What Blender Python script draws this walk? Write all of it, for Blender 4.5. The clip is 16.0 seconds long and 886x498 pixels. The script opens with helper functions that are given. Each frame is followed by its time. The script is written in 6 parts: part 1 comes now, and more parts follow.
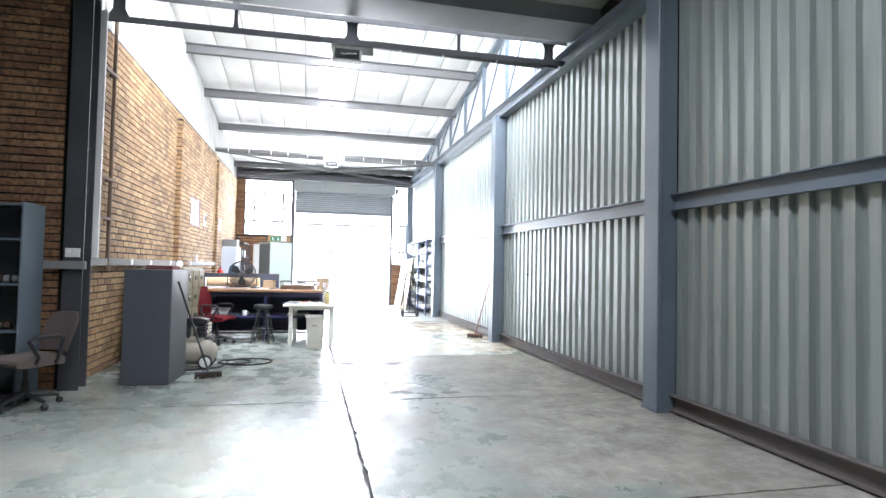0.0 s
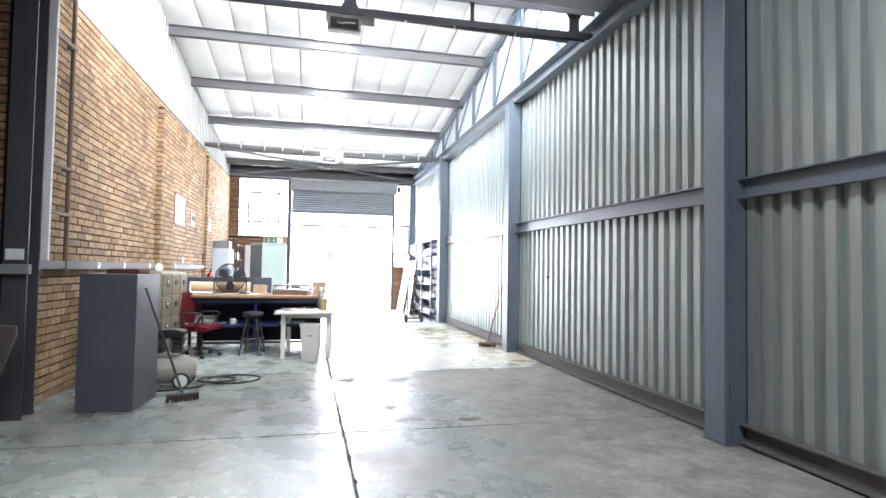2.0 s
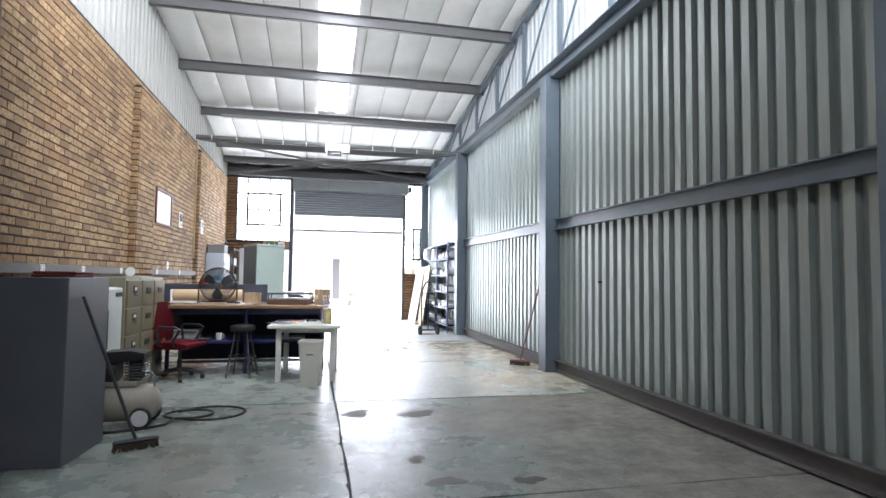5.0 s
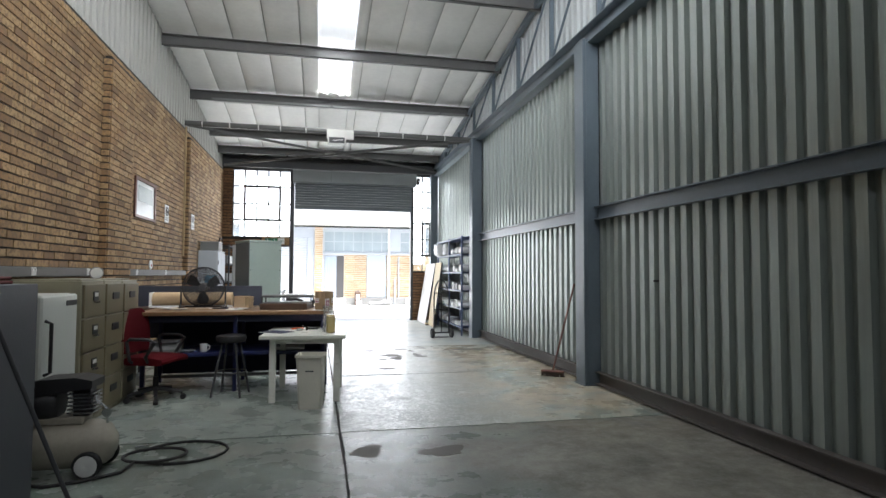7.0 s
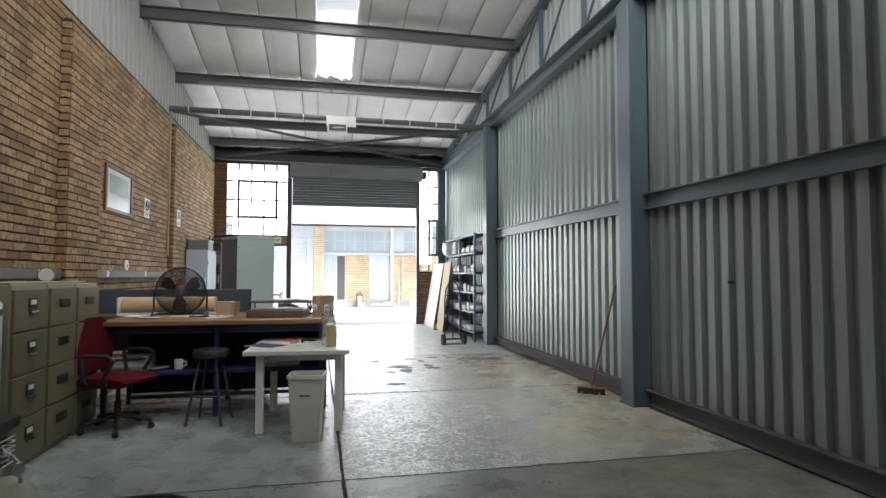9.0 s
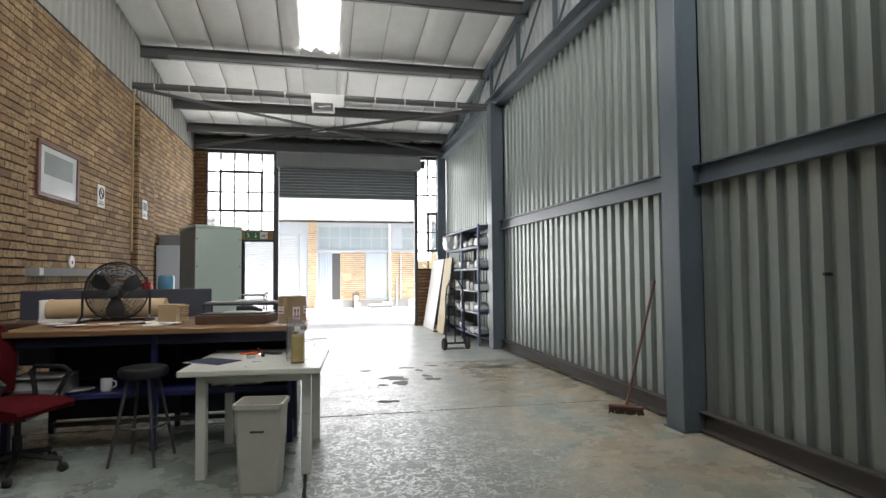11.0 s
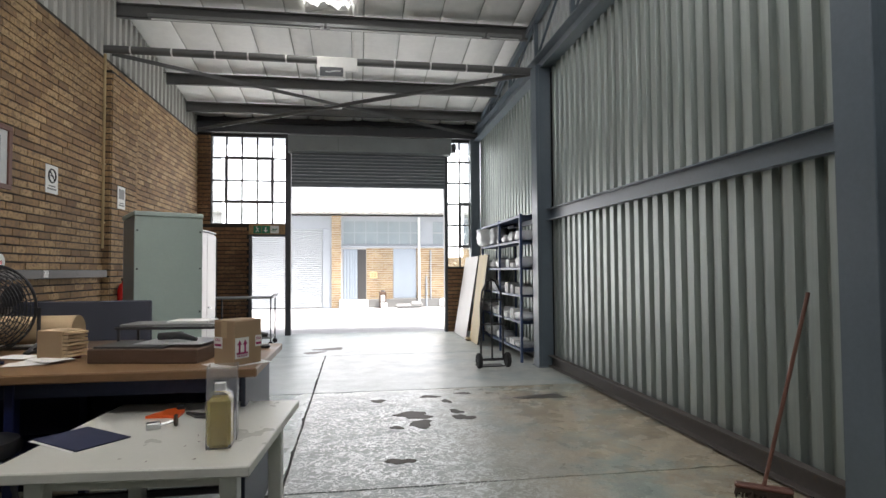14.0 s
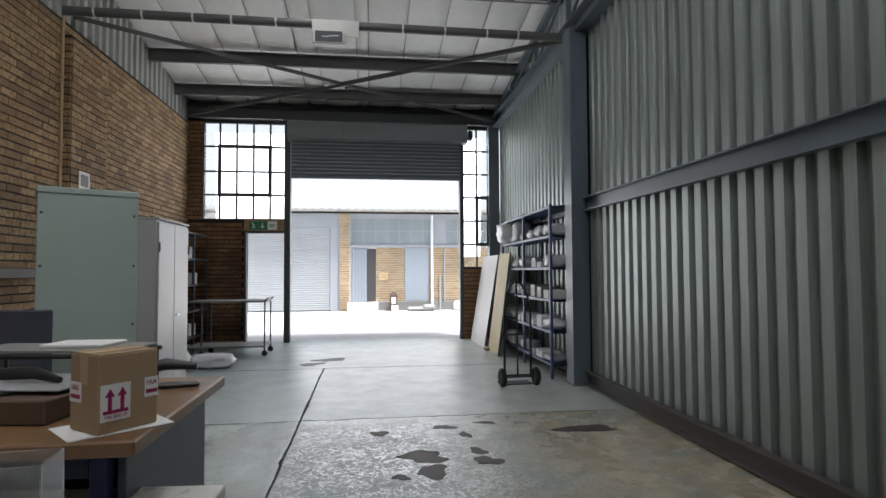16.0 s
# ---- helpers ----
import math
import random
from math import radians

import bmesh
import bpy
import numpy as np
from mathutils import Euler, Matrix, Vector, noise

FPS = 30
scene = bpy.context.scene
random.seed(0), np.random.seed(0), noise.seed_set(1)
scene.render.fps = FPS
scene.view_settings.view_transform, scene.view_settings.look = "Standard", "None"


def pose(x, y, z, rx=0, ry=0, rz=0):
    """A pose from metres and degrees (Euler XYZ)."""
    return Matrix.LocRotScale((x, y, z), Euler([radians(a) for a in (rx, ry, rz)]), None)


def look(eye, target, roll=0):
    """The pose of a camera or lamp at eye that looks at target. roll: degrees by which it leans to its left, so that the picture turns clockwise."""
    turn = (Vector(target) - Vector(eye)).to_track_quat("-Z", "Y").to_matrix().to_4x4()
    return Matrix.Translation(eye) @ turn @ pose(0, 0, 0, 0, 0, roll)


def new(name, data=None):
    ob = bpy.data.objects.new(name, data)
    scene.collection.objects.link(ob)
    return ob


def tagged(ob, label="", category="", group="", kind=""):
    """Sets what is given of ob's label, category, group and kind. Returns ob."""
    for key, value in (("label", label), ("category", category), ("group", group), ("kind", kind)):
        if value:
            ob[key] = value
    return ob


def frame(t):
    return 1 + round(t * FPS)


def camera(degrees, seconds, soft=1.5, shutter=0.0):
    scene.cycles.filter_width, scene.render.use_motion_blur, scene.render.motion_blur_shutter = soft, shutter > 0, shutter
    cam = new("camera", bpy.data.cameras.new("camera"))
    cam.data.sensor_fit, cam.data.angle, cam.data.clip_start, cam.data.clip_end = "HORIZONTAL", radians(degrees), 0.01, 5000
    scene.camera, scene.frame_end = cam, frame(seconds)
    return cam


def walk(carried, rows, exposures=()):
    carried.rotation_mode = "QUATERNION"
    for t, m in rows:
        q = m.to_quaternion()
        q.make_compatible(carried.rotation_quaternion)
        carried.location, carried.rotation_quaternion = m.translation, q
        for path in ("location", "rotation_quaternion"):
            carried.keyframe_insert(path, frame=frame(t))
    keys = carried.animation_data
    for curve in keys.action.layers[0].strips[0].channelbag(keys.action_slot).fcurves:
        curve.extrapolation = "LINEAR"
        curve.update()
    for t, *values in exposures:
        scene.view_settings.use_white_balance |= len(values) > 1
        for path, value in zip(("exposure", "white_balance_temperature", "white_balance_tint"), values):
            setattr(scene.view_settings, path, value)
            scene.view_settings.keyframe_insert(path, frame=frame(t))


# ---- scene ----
cam = camera(76.6, 16.0)
PATH = [
    (0, (-0.046, -0.039, 1.417), (0.411, 1.907, 1.485), 1.2),
    (0.5, (0.002, 0.207, 1.418), (0.456, 2.153, 1.487), 1.1),
    (1, (0.006, 0.485, 1.421), (0.459, 2.431, 1.494), 1.0),
    (1.5, (0.01, 0.735, 1.418), (0.467, 2.681, 1.491), 1.0),
    (2, (0.041, 1.008, 1.418), (0.497, 2.954, 1.493), 0.9),
    (2.5, (0.073, 1.285, 1.398), (0.524, 3.232, 1.475), 0.7),
    (3, (0.072, 1.573, 1.41), (0.52, 3.52, 1.49), 0.7),
    (3.5, (0.081, 1.834, 1.394), (0.525, 3.782, 1.475), 0.6),
    (4, (0.104, 2.107, 1.401), (0.543, 4.057, 1.486), 0.6),
    (4.2, (0.091, 2.192, 1.342), (0.53, 4.14, 1.451), 0.8),
    (6.5, (0.154, 3.453, 1.395), (0.575, 5.406, 1.486), 0.3),
    (7, (0.148, 3.768, 1.396), (0.57, 5.721, 1.486), 0.2),
    (7.5, (0.161, 4.071, 1.404), (0.579, 6.025, 1.494), 0.2),
    (8, (0.164, 4.366, 1.386), (0.581, 6.32, 1.478), 0.1),
    (8.5, (0.152, 4.641, 1.399), (0.571, 6.594, 1.49), 0.1),
    (9, (0.171, 4.909, 1.396), (0.591, 6.862, 1.488), 0.0),
    (9.2, (0.187, 5.024, 1.401), (0.606, 6.977, 1.493), 0.0),
    (11.3, (0.48, 6.303, 1.351), (0.897, 8.257, 1.437), -0.5),
    (11.5, (0.511, 6.436, 1.409), (0.919, 8.393, 1.49), -0.3),
    (12, (0.585, 6.706, 1.398), (0.977, 8.665, 1.478), -0.3),
    (12.5, (0.665, 6.979, 1.403), (1.037, 8.943, 1.484), -0.3),
    (13, (0.718, 7.256, 1.397), (1.063, 9.225, 1.475), -0.4),
    (13.5, (0.75, 7.573, 1.418), (1.072, 9.546, 1.492), -0.5),
    (14, (0.797, 7.878, 1.429), (1.099, 9.854, 1.502), -0.4),
    (14.5, (0.844, 8.213, 1.41), (1.126, 10.192, 1.485), -0.4),
    (15, (0.876, 8.544, 1.422), (1.146, 10.525, 1.497), -0.4),
    (15.5, (0.908, 8.833, 1.404), (1.172, 10.814, 1.481), -0.4),
    (16, (0.946, 9.122, 1.41), (1.201, 11.104, 1.488), -0.3),
]
EXPOSURES = [(0.0, 3.95, 6150, 17), (1.0, 3.9, 6150, 17), (2.0, 3.85, 6150, 17), (3.0, 3.6, 6150, 17), (4.0, 3.3, 6150, 17), (6.5, 2.17, 6250, 14),
             (7.0, 1.96, 6450, 13), (8.0, 1.88, 6550, 13), (9.0, 1.82, 6550, 13), (11.5, 1.76, 6830, 14), (12.5, 1.74, 6830, 15), (14.5, 1.26, 6730, 15), (16.0, 0.9, 6530, 14)]
walk(cam, [(t, look(eye, target, roll)) for t, eye, target, roll in PATH], EXPOSURES)

# ---- world, sun and the light of the openings ----
world = bpy.data.worlds.new("world")
scene.world = world
world.use_nodes = True
wn = world.node_tree.nodes
sky = wn.new("ShaderNodeTexSky")
sky.sky_type, sky.sun_disc = "NISHITA", False
sky.sun_elevation, sky.sun_rotation = radians(71), radians(132)
sky.air_density, sky.dust_density = 1.0, 3.0
haze = wn.new("ShaderNodeHueSaturation")
haze.inputs["Saturation"].default_value = 0.35
world.node_tree.links.new(sky.outputs[0], haze.inputs["Color"])
world.node_tree.links.new(haze.outputs[0], wn["Background"].inputs[0])
wn["Background"].inputs[1].default_value = 0.15

sun = new("sun", bpy.data.lights.new("sun", "SUN"))
sun.data.energy, sun.data.angle, sun.data.color = 4.2, radians(12), (1.0, 0.975, 0.94)
sun.matrix_world = look((9, 19, 22), (3.5, 24.0, 0))


def area(name, m, w, h, watts, color=(0.93, 0.97, 1.0)):
    lamp = new(name, bpy.data.lights.new(name, "AREA"))
    lamp.data.shape, lamp.data.size, lamp.data.size_y = "RECTANGLE", w, h
    lamp.data.energy, lamp.data.color = watts, color
    lamp.matrix_world = m
    return lamp


area("door_daylight", look((1.1, 21.3, 1.7), (1.1, 10, 3.0)), 3.3, 2.9, 41)
area("window_daylight", look((-1.5, 21.2, 3.4), (-1.5, 10, 2.4)), 1.5, 1.8, 11)
area("narrow_window_daylight", look((3.12, 21.2, 3.0), (2.6, 10, 1.0)), 0.45, 2.6, 6)
area("sawtooth_daylight", look((0.5, 7.53, 5.75), (0.5, 13, 5.3)), 5.6, 1.3, 60)
area("skylight_daylight", look((0.37, 13.27, 5.83), (0.37, 12.86, 2.83)), 0.66, 6.3, 23)
# Added lamp that brightens the near bay; its rooflight is assumed, unseen.
area("bay_fill_daylight", look((0.36, 0.5, 5.83), (0.36, 0.09, 2.83)), 0.62, 8.1, 42)


# ---- materials ----
def material(name):
    m = bpy.data.materials.new(name)
    m.use_nodes = True
    return m, m.node_tree.nodes, m.node_tree.links, m.node_tree.nodes["Principled BSDF"]


def noise_node(n, l, scale, detail=6.0, rough=0.6, coord=None, stretch=None):
    tex = n.new("ShaderNodeTexNoise")
    tex.inputs["Scale"].default_value, tex.inputs["Detail"].default_value, tex.inputs["Roughness"].default_value = scale, detail, rough
    if coord is None:
        coord = n.new("ShaderNodeNewGeometry").outputs["Position"]
    if stretch:
        mp = n.new("ShaderNodeMapping")
        mp.inputs["Scale"].default_value = stretch
        l.new(coord, mp.inputs["Vector"])
        coord = mp.outputs["Vector"]
    l.new(coord, tex.inputs["Vector"])
    return tex.outputs["Fac"]


def ramp(n, l, fac, stops):
    r = n.new("ShaderNodeValToRGB")
    el = r.color_ramp.elements
    while len(el) < len(stops):
        el.new(0.5)
    for e, (p, c) in zip(el, stops):
        e.position, e.color = p, (*c, 1) if len(c) == 3 else c
    l.new(fac, r.inputs[0])
    return r.outputs[0]


def mix(n, l, fac, a, b, blend="MIX"):
    m = n.new("ShaderNodeMix")
    m.data_type, m.blend_type = "RGBA", blend
    for sock, v in ((m.inputs[0], fac), (m.inputs[6], a), (m.inputs[7], b)):
        if isinstance(v, (int, float)):
            sock.default_value = v
        elif isinstance(v, tuple):
            sock.default_value = (*v, 1)
        else:
            l.new(v, sock)
    return m.outputs[2]


def bump(n, l, b, height, strength, distance=0.01):
    bp = n.new("ShaderNodeBump")
    bp.inputs["Strength"].default_value, bp.inputs["Distance"].default_value = strength, distance
    l.new(height, bp.inputs["Height"])
    l.new(bp.outputs[0], b.inputs["Normal"])


def surface(name, color, rough=0.5, metal=0.0, vary=0.12, grain=40.0, wear=None, wear_at=0.62, bumps=0.15, local=False, spec=0.5, stretch=None):
    """Painted or plain surface: broad mottling, fine grain, optional worn spots."""
    m, n, l, b = material(name)
    co = n.new("ShaderNodeTexCoord").outputs["Object"] if local else None
    big = noise_node(n, l, 1.7, 5, 0.6, co, stretch)
    fine = noise_node(n, l, grain, 4, 0.6, co, stretch)
    dark, light = tuple(c * (1 - vary) for c in color), tuple(min(1, c * (1 + vary)) for c in color)
    col = ramp(n, l, big, [(0.3, dark), (0.7, light)])
    col = mix(n, l, 0.35, col, ramp(n, l, fine, [(0.3, dark), (0.7, light)]))
    if wear:
        spots = ramp(n, l, noise_node(n, l, 9.0, 8, 0.72, co), [(wear_at, (0, 0, 0)), (wear_at + 0.08, (1, 1, 1))])
        col = mix(n, l, spots, col, wear)
    l.new(col, b.inputs["Base Color"])
    l.new(ramp(n, l, big, [(0.2, (rough * 0.8,) * 3), (0.8, (min(1, rough * 1.2),) * 3)]), b.inputs["Roughness"])
    b.inputs["Metallic"].default_value = metal
    b.inputs["Specular IOR Level"].default_value = spec
    if bumps:
        bump(n, l, b, fine, bumps, 0.004)
    return m


def brick_material(name, stops, dirt, per_object=False):
    m, n, l, b = material(name)
    geo = n.new("ShaderNodeNewGeometry")
    rnd = n.new("ShaderNodeObjectInfo").outputs["Random"] if per_object else geo.outputs["Random Per Island"]
    col = ramp(n, l, rnd, stops)
    blotch = noise_node(n, l, 22.0, 8, 0.7)
    col = mix(n, l, ramp(n, l, blotch, [(0.46, (0, 0, 0)), (0.6, (0.85, 0.85, 0.85))]), col, dirt)
    broad = noise_node(n, l, 0.8, 4, 0.6)
    col = mix(n, l, 1.0, col, ramp(n, l, broad, [(0.3, (0.62, 0.61, 0.6)), (0.7, (1.0, 0.97, 0.93))]), "MULTIPLY")
    l.new(col, b.inputs["Base Color"])
    b.inputs["Roughness"].default_value = 0.85
    bump(n, l, b, noise_node(n, l, 90.0, 6, 0.7), 0.5, 0.006)
    return m


YELLOW_BRICK = [(0.0, (0.30, 0.185, 0.095)), (0.25, (0.46, 0.29, 0.14)), (0.6, (0.58, 0.40, 0.21)), (0.85, (0.40, 0.24, 0.115)), (1.0, (0.24, 0.14, 0.075))]
brick_mat = brick_material("yellow_stock_brick", YELLOW_BRICK, (0.22, 0.15, 0.09))
brick_one_mat = brick_material("yellow_stock_brick_single", YELLOW_BRICK, (0.22, 0.15, 0.09), True)
mortar_mat = surface("dark_mortar", (0.03, 0.025, 0.02), 0.95, vary=0.25, grain=120, bumps=0.5)


def concrete_floor():
    m, n, l, b = material("painted_worn_concrete")
    geo = n.new("ShaderNodeNewGeometry").outputs["Position"]
    wide = noise_node(n, l, 0.55, 6, 0.62)
    mid = noise_node(n, l, 2.6, 8, 0.68)
    fine = noise_node(n, l, 55.0, 5, 0.65)
    paint = ramp(n, l, mid, [(0.38, (0.15, 0.19, 0.165)), (0.62, (0.25, 0.305, 0.27))])
    bare = ramp(n, l, mid, [(0.4, (0.20, 0.19, 0.16)), (0.6, (0.42, 0.40, 0.345))])
    sep = n.new("ShaderNodeSeparateXYZ")
    l.new(geo, sep.inputs[0])
    # the painted strip on one side of the long joint is worn off on the trafficked side
    side = n.new("ShaderNodeMapRange")
    side.inputs[1].default_value, side.inputs[2].default_value, side.inputs[3].default_value, side.inputs[4].default_value = 0.2, 2.6, -0.12, 0.1
    l.new(sep.outputs["X"], side.inputs[0])
    add = n.new("ShaderNodeMath")
    l.new(wide, add.inputs[0])
    l.new(side.outputs[0], add.inputs[1])
    # the slabs past the third joint kept more of their paint
    kept = n.new("ShaderNodeMapRange")
    kept.inputs[1].default_value, kept.inputs[2].default_value, kept.inputs[3].default_value, kept.inputs[4].default_value = 8.82, 8.88, 0.03, -0.15
    l.new(sep.outputs["Y"], kept.inputs[0])
    add2 = n.new("ShaderNodeMath")
    l.new(add.outputs[0], add2.inputs[0])
    l.new(kept.outputs[0], add2.inputs[1])
    worn = ramp(n, l, add2.outputs[0], [(0.46, (0, 0, 0)), (0.54, (1, 1, 1))])
    col = mix(n, l, worn, paint, bare)
    # rust-brown staining along the sheeted wall
    edge = n.new("ShaderNodeMapRange")
    edge.inputs[1].default_value, edge.inputs[2].default_value, edge.inputs[3].default_value, edge.inputs[4].default_value = 1.0, 2.3, 0.0, 1.0
    l.new(sep.outputs["X"], edge.inputs[0])
    mul = n.new("ShaderNodeMath")
    mul.operation = "MULTIPLY"
    l.new(edge.outputs[0], mul.inputs[0])
    l.new(ramp(n, l, noise_node(n, l, 1.3, 7, 0.7), [(0.38, (0, 0, 0)), (0.52, (1, 1, 1))]), mul.inputs[1])
    past = n.new("ShaderNodeMapRange")
    past.inputs[1].default_value, past.inputs[2].default_value, past.inputs[3].default_value, past.inputs[4].default_value = 8.0, 9.4, 0.12, 1.0
    l.new(sep.outputs["Y"], past.inputs[0])
    mul2 = n.new("ShaderNodeMath")
    mul2.operation = "MULTIPLY"
    l.new(mul.outputs[0], mul2.inputs[0])
    l.new(past.outputs[0], mul2.inputs[1])
    col = mix(n, l, mul2.outputs[0], col, ramp(n, l, noise_node(n, l, 5.0, 8, 0.7), [(0.35, (0.22, 0.165, 0.095)), (0.65, (0.40, 0.345, 0.24))]))
    scuff = ramp(n, l, noise_node(n, l, 14.0, 9, 0.75), [(0.58, (0, 0, 0)), (0.8, (1, 1, 1))])
    scm = n.new("ShaderNodeMath")
    scm.operation = "MULTIPLY"
    l.new(scuff, scm.inputs[0])
    l.new(ramp(n, l, worn, [(0.0, (0.0,) * 3), (1.0, (0.45,) * 3)]), scm.inputs[1])
    col = mix(n, l, scm.outputs[0], col, (0.10, 0.098, 0.085))
    remn = n.new("ShaderNodeMath")
    remn.operation = "MULTIPLY"
    l.new(ramp(n, l, noise_node(n, l, 26.0, 10, 0.8), [(0.52, (0, 0, 0)), (0.66, (1, 1, 1))]), remn.inputs[0])
    l.new(ramp(n, l, noise_node(n, l, 1.1, 6, 0.7), [(0.48, (0, 0, 0)), (0.62, (1, 1, 1))]), remn.inputs[1])
    col = mix(n, l, remn.outputs[0], col, (0.40, 0.44, 0.41))
    grime = ramp(n, l, noise_node(n, l, 1.9, 6, 0.62), [(0.48, (0, 0, 0)), (0.64, (0.45,) * 3)])
    col = mix(n, l, grime, col, (0.125, 0.115, 0.09))
    flakes = ramp(n, l, noise_node(n, l, 5.0, 10, 0.82), [(0.50, (0, 0, 0)), (0.57, (1, 1, 1))])
    flm = n.new("ShaderNodeMath")
    flm.operation = "MULTIPLY"
    l.new(flakes, flm.inputs[0])
    l.new(ramp(n, l, noise_node(n, l, 0.8, 5, 0.6), [(0.40, (0, 0, 0)), (0.54, (1, 1, 1))]), flm.inputs[1])
    # crazed remains of paint on the middle slabs, their glossy sparkle painted in pale
    area_x = n.new("ShaderNodeMapRange")
    area_x.inputs[1].default_value, area_x.inputs[2].default_value, area_x.inputs[3].default_value, area_x.inputs[4].default_value = 1.3, 2.6, 1.0, 0.0
    l.new(sep.outputs["X"], area_x.inputs[0])
    right = n.new("ShaderNodeMapRange")
    right.inputs[1].default_value, right.inputs[2].default_value, right.inputs[3].default_value, right.inputs[4].default_value = 0.24, 0.32, 0.12, 1.0
    l.new(sep.outputs["X"], right.inputs[0])
    begin = n.new("ShaderNodeMapRange")
    begin.inputs[1].default_value, begin.inputs[2].default_value, begin.inputs[3].default_value, begin.inputs[4].default_value = 8.83, 8.9, 0.1, 1.0
    l.new(sep.outputs["Y"], begin.inputs[0])
    end = n.new("ShaderNodeMapRange")
    end.inputs[1].default_value, end.inputs[2].default_value, end.inputs[3].default_value, end.inputs[4].default_value = 14.3, 14.62, 1.0, 0.1
    l.new(sep.outputs["Y"], end.inputs[0])
    zone = area_x.outputs[0]
    for other in (right, begin, end):
        mm = n.new("ShaderNodeMath")
        mm.operation = "MULTIPLY"
        l.new(zone, mm.inputs[0])
        l.new(other.outputs[0], mm.inputs[1])
        zone = mm.outputs[0]
    craze = n.new("ShaderNodeTexNoise")
    craze.inputs["Scale"].default_value, craze.inputs["Detail"].default_value, craze.inputs["Distortion"].default_value = 13.0, 10.0, 1.1
    l.new(geo, craze.inputs["Vector"])
    lines = ramp(n, l, craze.outputs["Fac"], [(0.45, (0, 0, 0)), (0.475, (1, 1, 1)), (0.515, (1, 1, 1)), (0.54, (0, 0, 0))])
    crz = n.new("ShaderNodeMath")
    crz.operation = "MULTIPLY"
    broken = n.new("ShaderNodeMath")
    broken.operation = "MULTIPLY"
    l.new(lines, broken.inputs[0])
    l.new(ramp(n, l, noise_node(n, l, 4.0, 8, 0.7), [(0.40, (0.08,) * 3), (0.52, (1, 1, 1))]), broken.inputs[1])
    l.new(broken.outputs[0], crz.inputs[0])
    l.new(zone, crz.inputs[1])
    flz = n.new("ShaderNodeMath")
    flz.operation = "MULTIPLY"
    l.new(flm.outputs[0], flz.inputs[0])
    l.new(zone, flz.inputs[1])
    flm = flz
    col = mix(n, l, flm.outputs[0], col, (0.52, 0.54, 0.51))
    dull = n.new("ShaderNodeMath")
    dull.operation = "MULTIPLY"
    dull.inputs[1].default_value = 0.7
    l.new(zone, dull.inputs[0])
    col = mix(n, l, dull.outputs[0], col, (0.19, 0.205, 0.2))
    col = mix(n, l, crz.outputs[0], col, (0.76, 0.79, 0.78))
    # blue-grey tint on the slabs by the door: sky reflection put into their colour
    sky_tint = n.new("ShaderNodeMapRange")
    sky_tint.inputs[1].default_value, sky_tint.inputs[2].default_value, sky_tint.inputs[3].default_value, sky_tint.inputs[4].default_value = 14.58, 14.62, 0.0, 0.6
    l.new(sep.outputs["Y"], sky_tint.inputs[0])
    col = mix(n, l, sky_tint.outputs[0], col, ramp(n, l, mid, [(0.4, (0.24, 0.29, 0.305)), (0.6, (0.36, 0.42, 0.43))]))
    col = mix(n, l, 0.25, col, ramp(n, l, fine, [(0.3, (0.12, 0.12, 0.11)), (0.7, (0.45, 0.46, 0.43))]))
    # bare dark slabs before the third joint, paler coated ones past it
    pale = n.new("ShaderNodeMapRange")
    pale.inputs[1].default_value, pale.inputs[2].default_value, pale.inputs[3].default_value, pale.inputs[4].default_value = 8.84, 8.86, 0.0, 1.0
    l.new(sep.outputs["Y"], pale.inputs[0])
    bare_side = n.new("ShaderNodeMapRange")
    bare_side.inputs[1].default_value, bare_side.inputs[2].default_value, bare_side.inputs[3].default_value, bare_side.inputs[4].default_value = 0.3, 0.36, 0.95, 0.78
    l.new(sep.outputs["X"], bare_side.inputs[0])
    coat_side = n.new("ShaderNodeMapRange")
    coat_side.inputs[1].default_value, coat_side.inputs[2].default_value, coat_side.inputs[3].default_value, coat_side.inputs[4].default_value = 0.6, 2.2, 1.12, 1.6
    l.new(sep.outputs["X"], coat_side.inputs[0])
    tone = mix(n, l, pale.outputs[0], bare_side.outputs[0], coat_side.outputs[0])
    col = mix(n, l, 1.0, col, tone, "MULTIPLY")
    l.new(col, b.inputs["Base Color"])
    rough = mix(n, l, worn, ramp(n, l, noise_node(n, l, 3.0, 4, 0.6), [(0.3, (0.17,) * 3), (0.7, (0.36,) * 3)]), ramp(n, l, noise_node(n, l, 9.0, 9, 0.75), [(0.36, (0.32,) * 3), (0.64, (0.7,) * 3)]))
    rough = mix(n, l, flm.outputs[0], rough, (0.24, 0.24, 0.24))
    rough = mix(n, l, dull.outputs[0], rough, (0.55, 0.55, 0.55))
    rough = mix(n, l, crz.outputs[0], rough, (0.1, 0.1, 0.1))
    rough = mix(n, l, sky_tint.outputs[0], rough, (0.42, 0.42, 0.42))
    b.inputs["Specular IOR Level"].default_value = 0.4
    l.new(rough, b.inputs["Roughness"])
    hsum = n.new("ShaderNodeMath")
    l.new(noise_node(n, l, 15.0, 10, 0.8), hsum.inputs[0])
    l.new(fine, hsum.inputs[1])
    bump(n, l, b, hsum.outputs[0], 0.22, 0.006)
    return m


